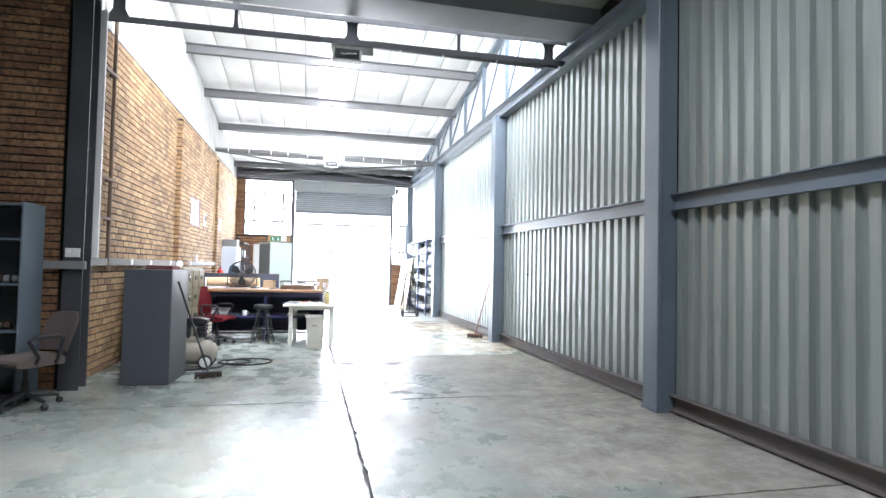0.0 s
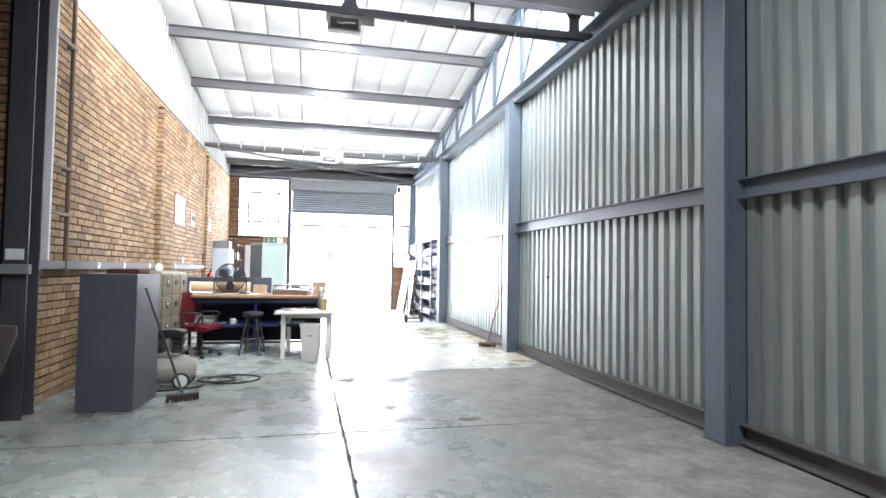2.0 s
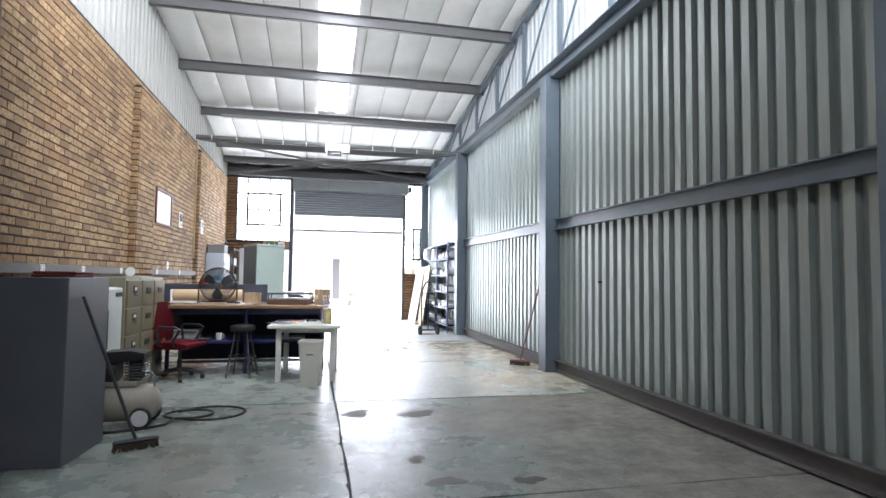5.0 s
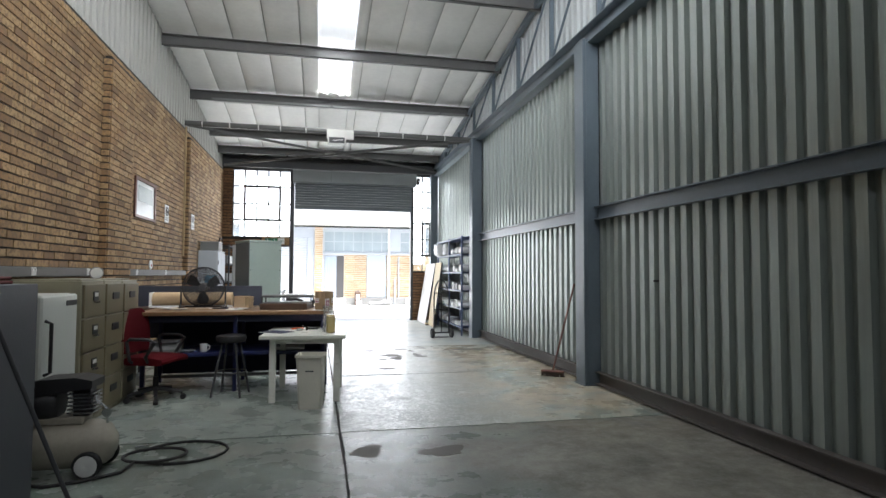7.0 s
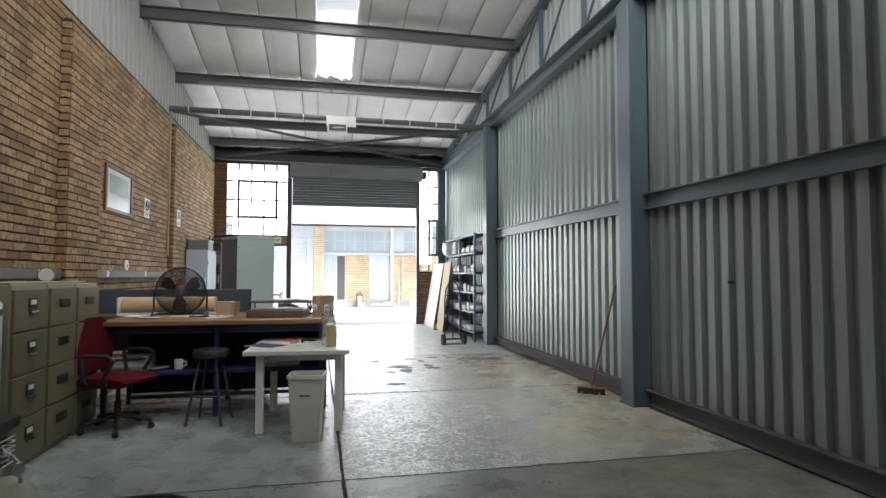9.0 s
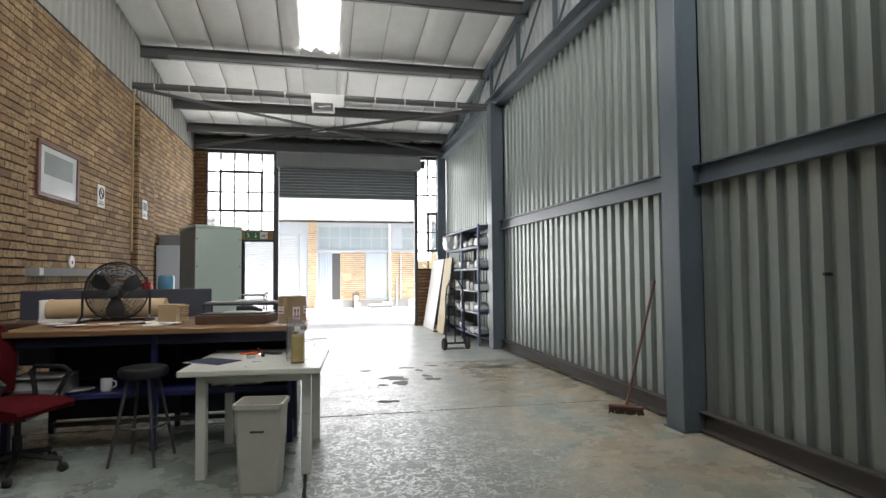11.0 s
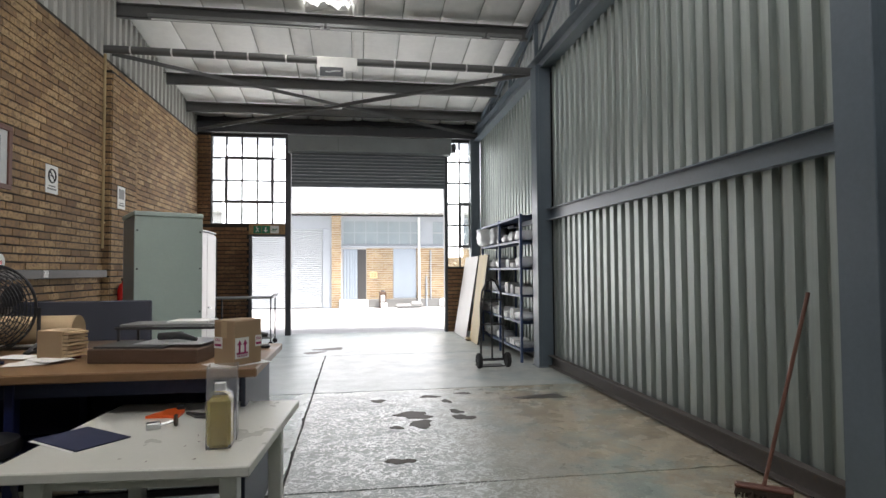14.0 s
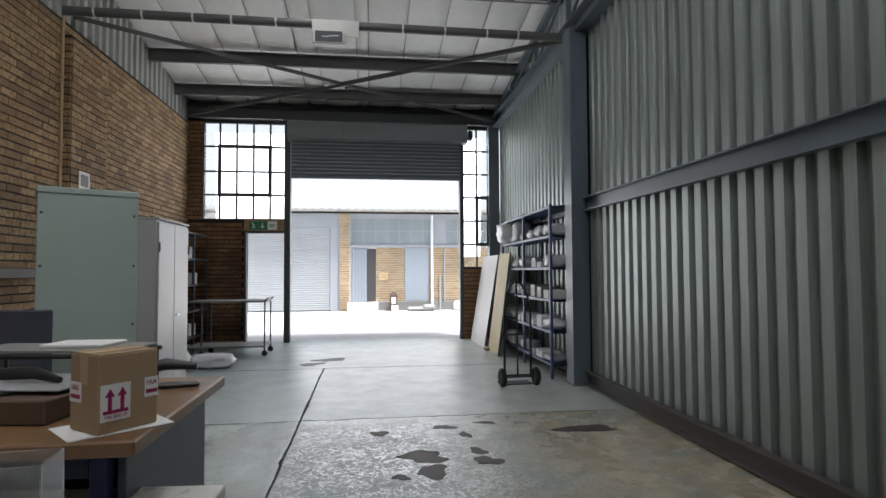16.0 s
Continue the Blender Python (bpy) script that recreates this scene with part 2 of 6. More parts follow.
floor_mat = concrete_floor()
joint_mat = surface("joint_filler", (0.045, 0.043, 0.04), 0.9, vary=0.3)
damp_mat = surface("damp_stain", (0.062, 0.053, 0.042), 0.6, vary=0.25, grain=60)
sheet_mat = surface("galvanised_sheet", (0.295, 0.33, 0.307), 0.38, 0.42, 0.2, 25, wear=(0.34, 0.32, 0.27), wear_at=0.68, bumps=0.05, stretch=(1.6, 1.6, 0.07))
clad_mat = surface("white_cladding", (0.42, 0.42, 0.39), 0.55, 0.1, 0.1, 20, wear=(0.42, 0.40, 0.35), wear_at=0.66, stretch=(1, 1, 0.2))
# Lighter copy of the wall sheeting; the brightness under the roof is painted in.
gable_mat = surface("lightened_gable_sheet", (0.52, 0.55, 0.55), 0.5, 0.2, 0.1, 20, wear=(0.44, 0.43, 0.4), wear_at=0.68, stretch=(1, 1, 0.2))
base_rail_mat = surface("grimy_brown_steel_paint", (0.10, 0.088, 0.08), 0.6, 0.0, 0.2, 30, wear=(0.14, 0.10, 0.07), wear_at=0.6)
steel_mat = surface("blue_grey_steel_paint", (0.108, 0.138, 0.163), 0.35, 0.0, 0.14, 30, wear=(0.16, 0.12, 0.09), wear_at=0.70)
dark_steel_mat = surface("dark_grey_steel_paint", (0.05, 0.052, 0.056), 0.5, 0.0, 0.2, 30, wear=(0.12, 0.09, 0.07), wear_at=0.66)
purlin_mat = surface("grey_purlin_paint", (0.115, 0.115, 0.112), 0.5, 0.0, 0.15, 30)
roof_mat = surface("white_roof_lining", (0.82, 0.82, 0.79), 0.6, 0.0, 0.08, 12, wear=(0.5, 0.47, 0.40), wear_at=0.68, bumps=0.1)
shutter_mat = surface("grey_shutter_paint", (0.13, 0.15, 0.16), 0.42, 0.2, 0.12)
box_grey_mat = surface("mid_grey_housing", (0.25, 0.27, 0.275), 0.5, 0.0, 0.15, wear=(0.14, 0.14, 0.13), wear_at=0.66)
yard_mat = surface("yard_concrete", (0.56, 0.57, 0.575), 0.9, vary=0.15, grain=30, bumps=0.4)
soil_mat = surface("far_ground", (0.30, 0.29, 0.26), 0.95, vary=0.2)
plaster_mat = surface("white_plaster", (0.75, 0.74, 0.71), 0.8, vary=0.06)
white_metal_mat = surface("white_enamel", (0.74, 0.75, 0.74), 0.4, vary=0.05)
black_mat = surface("black_plastic", (0.02, 0.02, 0.022), 0.45, vary=0.2)
translucent_mat, tn, tl, tb = material("translucent_roof_sheet")
tb.inputs["Base Color"].default_value = (0.85, 0.88, 0.88, 1)
tb.inputs["Roughness"].default_value = 0.6
tb.inputs["Transmission Weight"].default_value = 0.9
tl.new(ramp(tn, tl, noise_node(tn, tl, 3.0), [(0.3, (0.72, 0.76, 0.76)), (0.7, (0.9, 0.92, 0.92))]), tb.inputs["Base Color"])
glass_mat, gn, gl, gb = material("window_glass")
gb.inputs["Base Color"].default_value = (0.93, 0.96, 0.95, 1)
gb.inputs["Transmission Weight"].default_value = 1.0
gb.inputs["IOR"].default_value = 1.1
gl.new(ramp(gn, gl, noise_node(gn, gl, 5.0), [(0.3, (0.05,) * 3), (0.7, (0.35,) * 3)]), gb.inputs["Roughness"])


# ---- mesh helpers ----
class Mesh:
    """Plain lists of corners and faces, turned into one mesh."""

    def __init__(self):
        self.v, self.f = [], []

    def add(self, verts, faces):
        k = len(self.v)
        self.v += [tuple(p) for p in verts]
        self.f += [tuple(i + k for i in q) for q in faces]
        return self

    def box(self, x0, x1, y0, y1, z0, z1, b=0.0, m=None):
        """A box, with chamfered edges when b is given."""
        if b <= 0:
            vs = [(x, y, z) for x in (x0, x1) for y in (y0, y1) for z in (z0, z1)]
            fs = [(0, 1, 3, 2), (4, 6, 7, 5), (0, 4, 5, 1), (2, 3, 7, 6), (0, 2, 6, 4), (1, 5, 7, 3)]
        else:
            b = min(b, (x1 - x0) * 0.45, (y1 - y0) * 0.45, (z1 - z0) * 0.45)
            lo, hi, idx, vs = (x0, y0, z0), (x1, y1, z1), {}, []
            for c in range(8):
                s = [(c >> k) & 1 for k in range(3)]
                for ax in range(3):
                    p = [(hi[k] - b if s[k] else lo[k] + b) for k in range(3)]
                    p[ax] = hi[ax] if s[ax] else lo[ax]
                    idx[c, ax] = len(vs)
                    vs.append(p)
            fs = []
            for ax in range(3):
                u, w = (ax + 1) % 3, (ax + 2) % 3
                for s in (0, 1):
                    ring = [(s << ax) | (a << u) | (c << w) for a, c in ((0, 0), (1, 0), (1, 1), (0, 1))]
                    q = [idx[c, ax] for c in ring]
                    fs.append(tuple(q if s else q[::-1]))
                for a in (0, 1):
                    for c in (0, 1):
                        p, q = (a << u) | (c << w), (1 << ax) | (a << u) | (c << w)
                        e = [idx[p, u], idx[q, u], idx[q, w], idx[p, w]]
                        fs.append(tuple(e if a == c else e[::-1]))
            for c in range(8):
                t = [idx[c, 0], idx[c, 1], idx[c, 2]]
                fs.append(tuple(t if bin(c).count("1") % 2 else t[::-1]))
        if m is not None:
            vs = [m @ Vector(p) for p in vs]
        return self.add(vs, fs)

    def tube(self, pts, r, n=10, closed=False):
        """A round bar along points; r a number or a list of radii."""
        pts = [Vector(p) for p in pts]
        k, vs, fs, up = len(pts), [], [], None
        for i, p in enumerate(pts):
            if closed:
                d = pts[(i + 1) % k] - pts[i - 1]
            else:
                d = pts[min(i + 1, k - 1)] - pts[max(i - 1, 0)]
            d.normalize()
            if up is None:
                up = d.orthogonal().normalized()
            up = (up - d * up.dot(d)).normalized()
            side = d.cross(up)
            rr = r[i] if isinstance(r, (list, tuple)) else r
            vs += [p + (up * math.cos(a) + side * math.sin(a)) * rr for a in (2 * math.pi * j / n for j in range(n))]
        for i in range(k if closed else k - 1):
            o, q = i * n, ((i + 1) % k) * n
            fs += [(o + j, o + (j + 1) % n, q + (j + 1) % n, q + j) for j in range(n)]
        if not closed:
            fs += [tuple(range(n))[::-1], tuple(range((k - 1) * n, k * n))]
        return self.add(vs, fs)

    def lathe(self, prof, n=20, m=None, cap=True):
        """Turned shape round z from (radius, z) rows."""
        vs = [(r * math.cos(2 * math.pi * j / n), r * math.sin(2 * math.pi * j / n), z) for r, z in prof for j in range(n)]
        fs = [(i * n + j, i * n + (j + 1) % n, (i + 1) * n + (j + 1) % n, (i + 1) * n + j) for i in range(len(prof) - 1) for j in range(n)]
        if cap:
            fs += [tuple(range(n))[::-1], tuple(range((len(prof) - 1) * n, len(prof) * n))]
        if m is not None:
            vs = [m @ Vector(p) for p in vs]
        return self.add(vs, fs)

    def prism(self, prof, a, b, axis="y", m=None):
        """A closed outline pushed from a to b along an axis; outline in the other two axes, in order."""
        def at(p, t):
            return {"x": (t, p[0], p[1]), "y": (p[0], t, p[1]), "z": (p[0], p[1], t)}[axis]
        n = len(prof)
        vs = [at(p, a) for p in prof] + [at(p, b) for p in prof]
        fs = [(i, (i + 1) % n, n + (i + 1) % n, n + i) for i in range(n)] + [tuple(range(n))[::-1], tuple(range(n, 2 * n))]
        if m is not None:
            vs = [m @ Vector(p) for p in vs]
        return self.add(vs, fs)

    def bar(self, p, q, w, h, b=0.0):
        """A rectangular bar from p to q."""
        p, q = Vector(p), Vector(q)
        m = Matrix.Translation(p) @ (q - p).to_track_quat("X", "Z").to_matrix().to_4x4()
        return self.box(0, (q - p).length, -w / 2, w / 2, -h / 2, h / 2, b, m)

    def angle(self, p, q, w, t=0.008):
        """An angle iron from p to q."""
        p, q = Vector(p), Vector(q)
        m = Matrix.Translation(p) @ (q - p).to_track_quat("X", "Z").to_matrix().to_4x4()
        n = (q - p).length
        self.box(0, n, -w / 2, w / 2, 0, t, 0, m)
        return self.box(0, n, -w / 2, -w / 2 + t, -w, 0, 0, m)

    def data(self, name, mat, smooth=False):
        me = bpy.data.meshes.new(name)
        me.from_pydata(self.v, [], self.f)
        bm = bmesh.new()
        bm.from_mesh(me)
        bmesh.ops.recalc_face_normals(bm, faces=bm.faces)
        bm.to_mesh(me)
        bm.free()
        me.materials.append(mat)
        if smooth:
            me.shade_smooth()
            me.set_sharp_from_angle(angle=radians(40))
        return me


def setting(name, mesh, mat, label="", smooth=False):
    return tagged(new(name, mesh.data(name, mat, smooth)), label, "", "", "structure")


def part(name, mesh, mat, parent, label="", smooth=False):
    ob = new(name, mesh.data(name, mat, smooth))
    ob.parent = parent
    if label:
        ob["label"] = label
    return ob


def thing(name, m, label, category, group=""):
    ob = new(name)
    ob.matrix_world = m
    ob.empty_display_size = 0.1
    return tagged(ob, label, category, group)


def sheet_profile(u0, u1, pitch, depth, crest=0.45, slope=0.18):
    """Trapezoid ribs from u0 to u1 as (u, depth) rows."""
    rows, u = [], u0
    while u < u1:
        for f, d in ((0, 0), (1 - crest - 2 * slope, 0), (1 - crest - slope, depth), (1 - slope, depth)):
            p = u + f * pitch
            if p <= u1:
                rows.append((p, d))
        u += pitch
    rows.append((u1, rows[-1][1]))
    return rows


def ribbed(mesh, rows, x, z0, z1, sign, thick=0.004):
    """Ribbed sheet upright along y at x; ribs stand proud to the side of sign. z1 may be a function of y."""
    top = z1 if callable(z1) else (lambda y: z1)
    k = len(rows)
    vs = []
    for off in (0, -thick * sign):
        for z in (0, 1):
            vs += [(x + sign * d + off, y, top(y) if z else z0) for y, d in rows]
    fs = []
    for i in range(k - 1):
        fs += [(i, i + 1, k + i + 1, k + i), (2 * k + i, 3 * k + i, 3 * k + i + 1, 2 * k + i + 1),
               (i, 2 * k + i, 2 * k + i + 1, i + 1), (k + i, k + i + 1, 3 * k + i + 1, 3 * k + i)]
    return mesh.add(vs, fs)


# ---- the shell ----
LEFT, BACK, EAVE, PITCH = -2.652, 20.7, 4.83, 0.135
VALLEY = 7.55


def roof_z(y):
    return EAVE + PITCH * (20.84 - y)


# floor: cast slabs with open joints
slab_bed = Mesh().box(-7.0, 3.95, -7.0, 20.95, -0.30, -0.022)
floor = setting("floor", slab_bed, joint_mat, "worn painted concrete floor cast in slabs with dark joints")


def broken_outline(corners, seed):
    """A slab's outline with small chips along its edges."""
    r, out = random.Random(seed), []
    for (ax, ay), (bx_, by) in zip(corners, corners[1:] + corners[:1]):
        n_ = max(2, int(math.hypot(bx_ - ax, by - ay) / 0.07))
        nx, ny = -(by - ay), bx_ - ax
        ln = math.hypot(nx, ny)
        drift = 0.0
        for k in range(n_):
            t = k / n_
            drift = 0.7 * drift + r.uniform(-0.0035, 0.0035)
            off = 0.0 if k == 0 else drift + (r.uniform(0.006, 0.02) if r.random() < 0.08 else 0.0)
            out.append((ax + (bx_ - ax) * t + nx / ln * off, ay + (by - ay) * t + ny / ln * off))
    return out


ys = [-7.0, -2.6, 0.25, 3.1, 5.98, 8.85, 11.62, 14.6, 17.5, 20.95]
for i in range(len(ys) - 1):
    y0, y1, gx = ys[i] + 0.009, ys[i + 1] - 0.009, 0.011
    if ys[i] < 17.2:
        near, far_ = 0.385 - 0.0068 * y0, 0.385 - 0.0068 * y1
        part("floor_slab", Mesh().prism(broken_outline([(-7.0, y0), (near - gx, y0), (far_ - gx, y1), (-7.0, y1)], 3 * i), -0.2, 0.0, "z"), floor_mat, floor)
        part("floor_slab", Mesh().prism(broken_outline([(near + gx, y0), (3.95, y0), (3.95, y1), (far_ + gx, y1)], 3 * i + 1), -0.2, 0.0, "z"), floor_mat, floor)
    else:
        part("floor_slab", Mesh().prism(broken_outline([(-7.0, y0), (3.95, y0), (3.95, y1), (-7.0, y1)], 3 * i + 2), -0.2, 0.0, "z"), floor_mat, floor)

# sheeted wall: columns, rails, eave beam, ribbed sheets
for k, y in enumerate((-0.2, 5.16, 10.47, 15.88, 20.72)):
    c = Mesh()
    c.box(3.40, 3.45, y - 0.125, y + 0.125, 0.012, 4.45, 0.006).box(3.45, 3.625, y - 0.118, y + 0.118, 0.012, 4.45, 0.004)
    c.box(3.385, 3.65, y - 0.14, y + 0.14, 0.0, 0.012)
    setting("steel_column", c, steel_mat, "blue-grey painted steel column of the sheeted wall")
spans = [(-6.8, -0.33), (-0.07, 5.03), (5.29, 10.34), (10.6, 15.75), (16.01, 20.6)]
for a, b in spans:
    for z0, z1, nm in ((2.06, 2.23, "wall_rail"), (0.02, 0.18, "base_rail")):
        r = Mesh()
        r.box(3.60, 3.612, a, b, z0, z1)
        r.box(3.535, 3.60, a, b, z1 - 0.012, z1).box(3.535, 3.60, a, b, z0, z0 + 0.012)
        if nm == "wall_rail":
            r.v = [(x, y, z + 0.0075 * (y - 5.2)) for x, y, z in r.v]
        setting(nm, r, steel_mat if nm == "wall_rail" else base_rail_mat, "blue-grey steel channel rail carrying the wall sheets" if nm == "wall_rail" else "grimy brown-grey steel channel along the foot of the wall")
    lo, hi = Mesh(), Mesh()
    lap = a - (0.125 if 5 < a < 6 else 0.09)
    ribbed(lo, sheet_profile(lap, b, 0.186, 0.05, 0.48, 0.07), 3.67, 0.15, 2.18, -1)
    ribbed(hi, sheet_profile(lap, b, 0.186, 0.05, 0.48, 0.07), 3.68, 2.18, 4.5, -1)
    setting("wall_sheet_lower", lo, sheet_mat, "dull galvanised ribbed steel wall sheeting")
    setting("wall_sheet_upper", hi, sheet_mat, "dull galvanised ribbed steel wall sheeting")
beam = Mesh().box(3.585, 3.60, -6.8, 20.8, 4.42, 4.63).box(3.47, 3.70, -6.8, 20.8, 4.63, 4.645).box(3.47, 3.70, -6.8, 20.8, 4.405, 4.42)
setting("eave_beam", beam, steel_mat, "blue-grey steel beam along the wall head")
outer = Mesh().box(3.72, 3.78, -6.9, 20.9, 0, 7.2)
setting("wall_east", outer, mortar_mat)
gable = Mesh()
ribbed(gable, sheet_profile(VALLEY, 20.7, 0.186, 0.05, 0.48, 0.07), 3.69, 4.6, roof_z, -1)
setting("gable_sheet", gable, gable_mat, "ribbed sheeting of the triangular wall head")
# roof truss along the sheeted wall
tr = Mesh()
tr.bar((3.55, 20.6, roof_z(20.6) - 0.16), (3.55, VALLEY + 0.2, roof_z(VALLEY + 0.2) - 0.16), 0.09, 0.09)
for i in range(8):
    y = 19.2 - 1.5 * i
    tr.bar((3.56, y, 4.63), (3.56, y, roof_z(y) - 0.18), 0.05, 0.06)
    tr.tube([(3.54, y + 1.45, 4.64), (3.54, y + 0.05, roof_z(y) - 0.22)], 0.02, 6)
setting("wall_truss", tr, steel_mat, "light steel roof truss above the sheeted wall")

# brick walls: core sheets of mortar, bricks are laid on at the end
BRICK_TOP = 4.40
setting("wall_west", Mesh().box(LEFT - 0.24, LEFT, 7.15, 20.95, 0, BRICK_TOP), mortar_mat, "yellow-brown face brick wall with dark joints")
for nm, y0, y1 in (("pier_1", 11.70, 12.62), ("pier_2", 16.15, 17.05)):
    setting(nm, Mesh().box(LEFT - 0.001, LEFT + 0.095, y0, y1, 0, 4.22), mortar_mat, "brick pier standing proud of the wall")
wc = Mesh()
ribbed(wc, sheet_profile(VALLEY, 20.8, 0.2, 0.06, 0.42, 0.07), LEFT - 0.075, BRICK_TOP - 0.06, roof_z, 1)
setting("wall_head_sheet", wc, clad_mat, "pale ribbed cladding above the brick wall")
setting("wall_head_backing", Mesh().box(LEFT - 0.26, LEFT - 0.1, VALLEY - 0.4, 20.95, BRICK_TOP, 7.0), plaster_mat)
# return wall and bay around the start of the walk
setting("wall_return", Mesh().box(-7.0, LEFT - 0.1, 6.98, 7.15, 0, 4.75), mortar_mat, "dark brown brick return wall")
setting("wall_bay_west", Mesh().box(-7.2, -7.0, -7.0, 7.15, 0, 7.0), mortar_mat)
setting("wall_bay_south", Mesh().box(-7.2, 3.9, -7.2, -7.0, 0, 7.2), mortar_mat)
col = Mesh().box(-2.68, -2.48, 6.86, 6.88, 0, 4.7, 0.003).box(-2.59, -2.57, 6.88, 7.08, 0, 4.7).box(-2.68, -2.48, 7.08, 7.10, 0, 4.7, 0.003)
setting("steel_column", col, dark_steel_mat, "dark grey steel column at the end of the brick wall")
setting("column_edge_trim", Mesh().box(LEFT, -2.44, 7.16, 7.2, 1.45, 4.35, 0.004), plaster_mat)

# back wall: brick panels, posts, lintel
def back_panel(name, x0, x1, z0, z1):
    setting(name, Mesh().box(x0, x1, BACK, BACK + 0.22, z0, z1), mortar_mat, "brown face brick wall beside the openings")


back_panel("wall_north_1", LEFT, -1.56, 0, 2.45)
back_panel("wall_north_2", LEFT, -2.37, 2.45, 4.45)
back_panel("wall_north_3", 2.86, 3.47, 0, 1.47)
setting("wall_north_head", Mesh().box(LEFT - 0.2, 3.9, BACK + 0.02, BACK + 0.2, 4.42, 4.95), dark_steel_mat)
setting("head_beam", Mesh().box(LEFT, 3.6, BACK - 0.14, BACK + 0.02, 4.46, 4.475).box(LEFT, 3.6, BACK - 0.06, BACK - 0.045, 4.475, 4.69).box(LEFT, 3.6, BACK - 0.14, BACK + 0.02, 4.69, 4.705), dark_steel_mat, "dark steel beam over the door and windows")
setting("door_lintel", Mesh().box(-1.56, -0.78, BACK - 0.02, BACK + 0.15, 2.23, 2.45, 0.004), brick_mat)
for nm, x0, x1 in (("door_post_1", -0.78, -0.66), ("door_post_2", 2.79, 2.86)):
    setting(nm, Mesh().box(x0, x1, BACK - 0.05, BACK + 0.12, 0, 4.45, 0.005), dark_steel_mat, "dark steel post of the roller door")

# main roof: lining panels that sag between the purlins, with dark seams
PURLINS = (8.0, 10.15, 12.3, 14.42, 16.6, 18.72, 19.95)
SKY_X = (0.04, 0.70)


def lining():
    m = Mesh()
    edges, x = [LEFT - 0.2], LEFT - 0.04
    while x < 3.85:
        if not (SKY_X[0] - 0.2 < x < SKY_X[1] + 0.2):
            edges.append(x)
        x += 0.6
    edges = sorted(edges + [SKY_X[0], SKY_X[1], 3.9])
    rows = sorted(set([VALLEY - 0.1, 20.95, *PURLINS] + [a + (b - a) * k / 6 for a, b in zip((VALLEY - 0.1,) + PURLINS, PURLINS + (20.95,)) for k in range(1, 6)]))
    rng = random.Random(4)
    for a, b in zip(edges, edges[1:]):
        sky_panel = abs(a - SKY_X[0]) < 0.01
        lift = [rng.uniform(-0.012, 0.012) for _ in range(12)]
        vs, us = [], [0.0, 0.04, 0.3, 0.5, 0.7, 0.96, 1.0]
        gap = 0.0 if sky_panel else rng.uniform(0.004, 0.011)
        for y in rows:
            bay = sum(p <= y for p in PURLINS)
            p0 = ((VALLEY - 0.1,) + PURLINS)[bay]
            p1 = (PURLINS + (20.95,))[bay]
            t = (y - p0) / (p1 - p0)
            for u in us:
                sag = 0.016 * math.sin(math.pi * t) * math.sin(math.pi * u) + 0.010 * math.sin(math.pi * u) + lift[bay] * math.sin(math.pi * t)
                if u in (0.0, 1.0):
                    sag = -0.012
                vs.append((a + gap + (b - a - 2 * gap) * u, y, roof_z(y) - sag))
        w = len(us)
        fs = []
        for r in range(len(rows) - 1):
            if sky_panel and 10.15 < rows[r] + 0.001 and rows[r] < 16.2:
                continue
            fs += [(r * w + c, r * w + c + 1, (r + 1) * w + c + 1, (r + 1) * w + c) for c in range(w - 1)]
        m.add(vs, fs)
    return m


setting("ceiling", lining(), roof_mat, "off-white sagging roof lining panels between purlins", True)
shell = Mesh()
for x0, x1, y0, y1 in ((LEFT - 0.3, SKY_X[0] - 0.02, VALLEY - 0.1, 21.3), (SKY_X[1] + 0.02, 3.95, VALLEY - 0.1, 21.3),
                       (SKY_X[0] - 0.02, SKY_X[1] + 0.02, VALLEY - 0.1, 10.1), (SKY_X[0] - 0.02, SKY_X[1] + 0.02, 16.45, 21.3)):
    shell.add([(x0, y0, roof_z(y0) + 0.07), (x1, y0, roof_z(y0) + 0.07), (x1, y1, roof_z(y1) + 0.07), (x0, y1, roof_z(y1) + 0.07),
               (x0, y0, roof_z(y0) + 0.1), (x1, y0, roof_z(y0) + 0.1), (x1, y1, roof_z(y1) + 0.1), (x0, y1, roof_z(y1) + 0.1)],
              [(0, 1, 2, 3), (4, 7, 6, 5), (0, 4, 5, 1), (1, 5, 6, 2), (2, 6, 7, 3), (3, 7, 4, 0)])
setting("roof", shell, clad_mat)
sky_sheet = Mesh()
sky_sheet.add([(x, y, roof_z(y) + 0.03) for y in (10.12, 16.42) for x in SKY_X], [(0, 1, 3, 2)])
setting("rooflight", sky_sheet, translucent_mat, "translucent roof sheet glowing with daylight")
tear = random.Random(21)
rim = [(SKY_X[0] - 0.03, 16.5)]
for k in range(15):
    rim.append((SKY_X[0] - 0.02 + (SKY_X[1] - SKY_X[0] + 0.04) * k / 14, 16.33 - tear.uniform(0.0, 0.2)))
rim.append((SKY_X[1] + 0.03, 16.5))
torn = Mesh().prism(rim, 0.0, 0.012, "z")
torn.v = [(x, y, z + roof_z(y) - 0.055 - 0.05 * tear.random() * (y < 16.4)) for x, y, z in torn.v]
setting("torn_lining", torn, roof_mat, "torn end of the white roof lining under the rooflight")
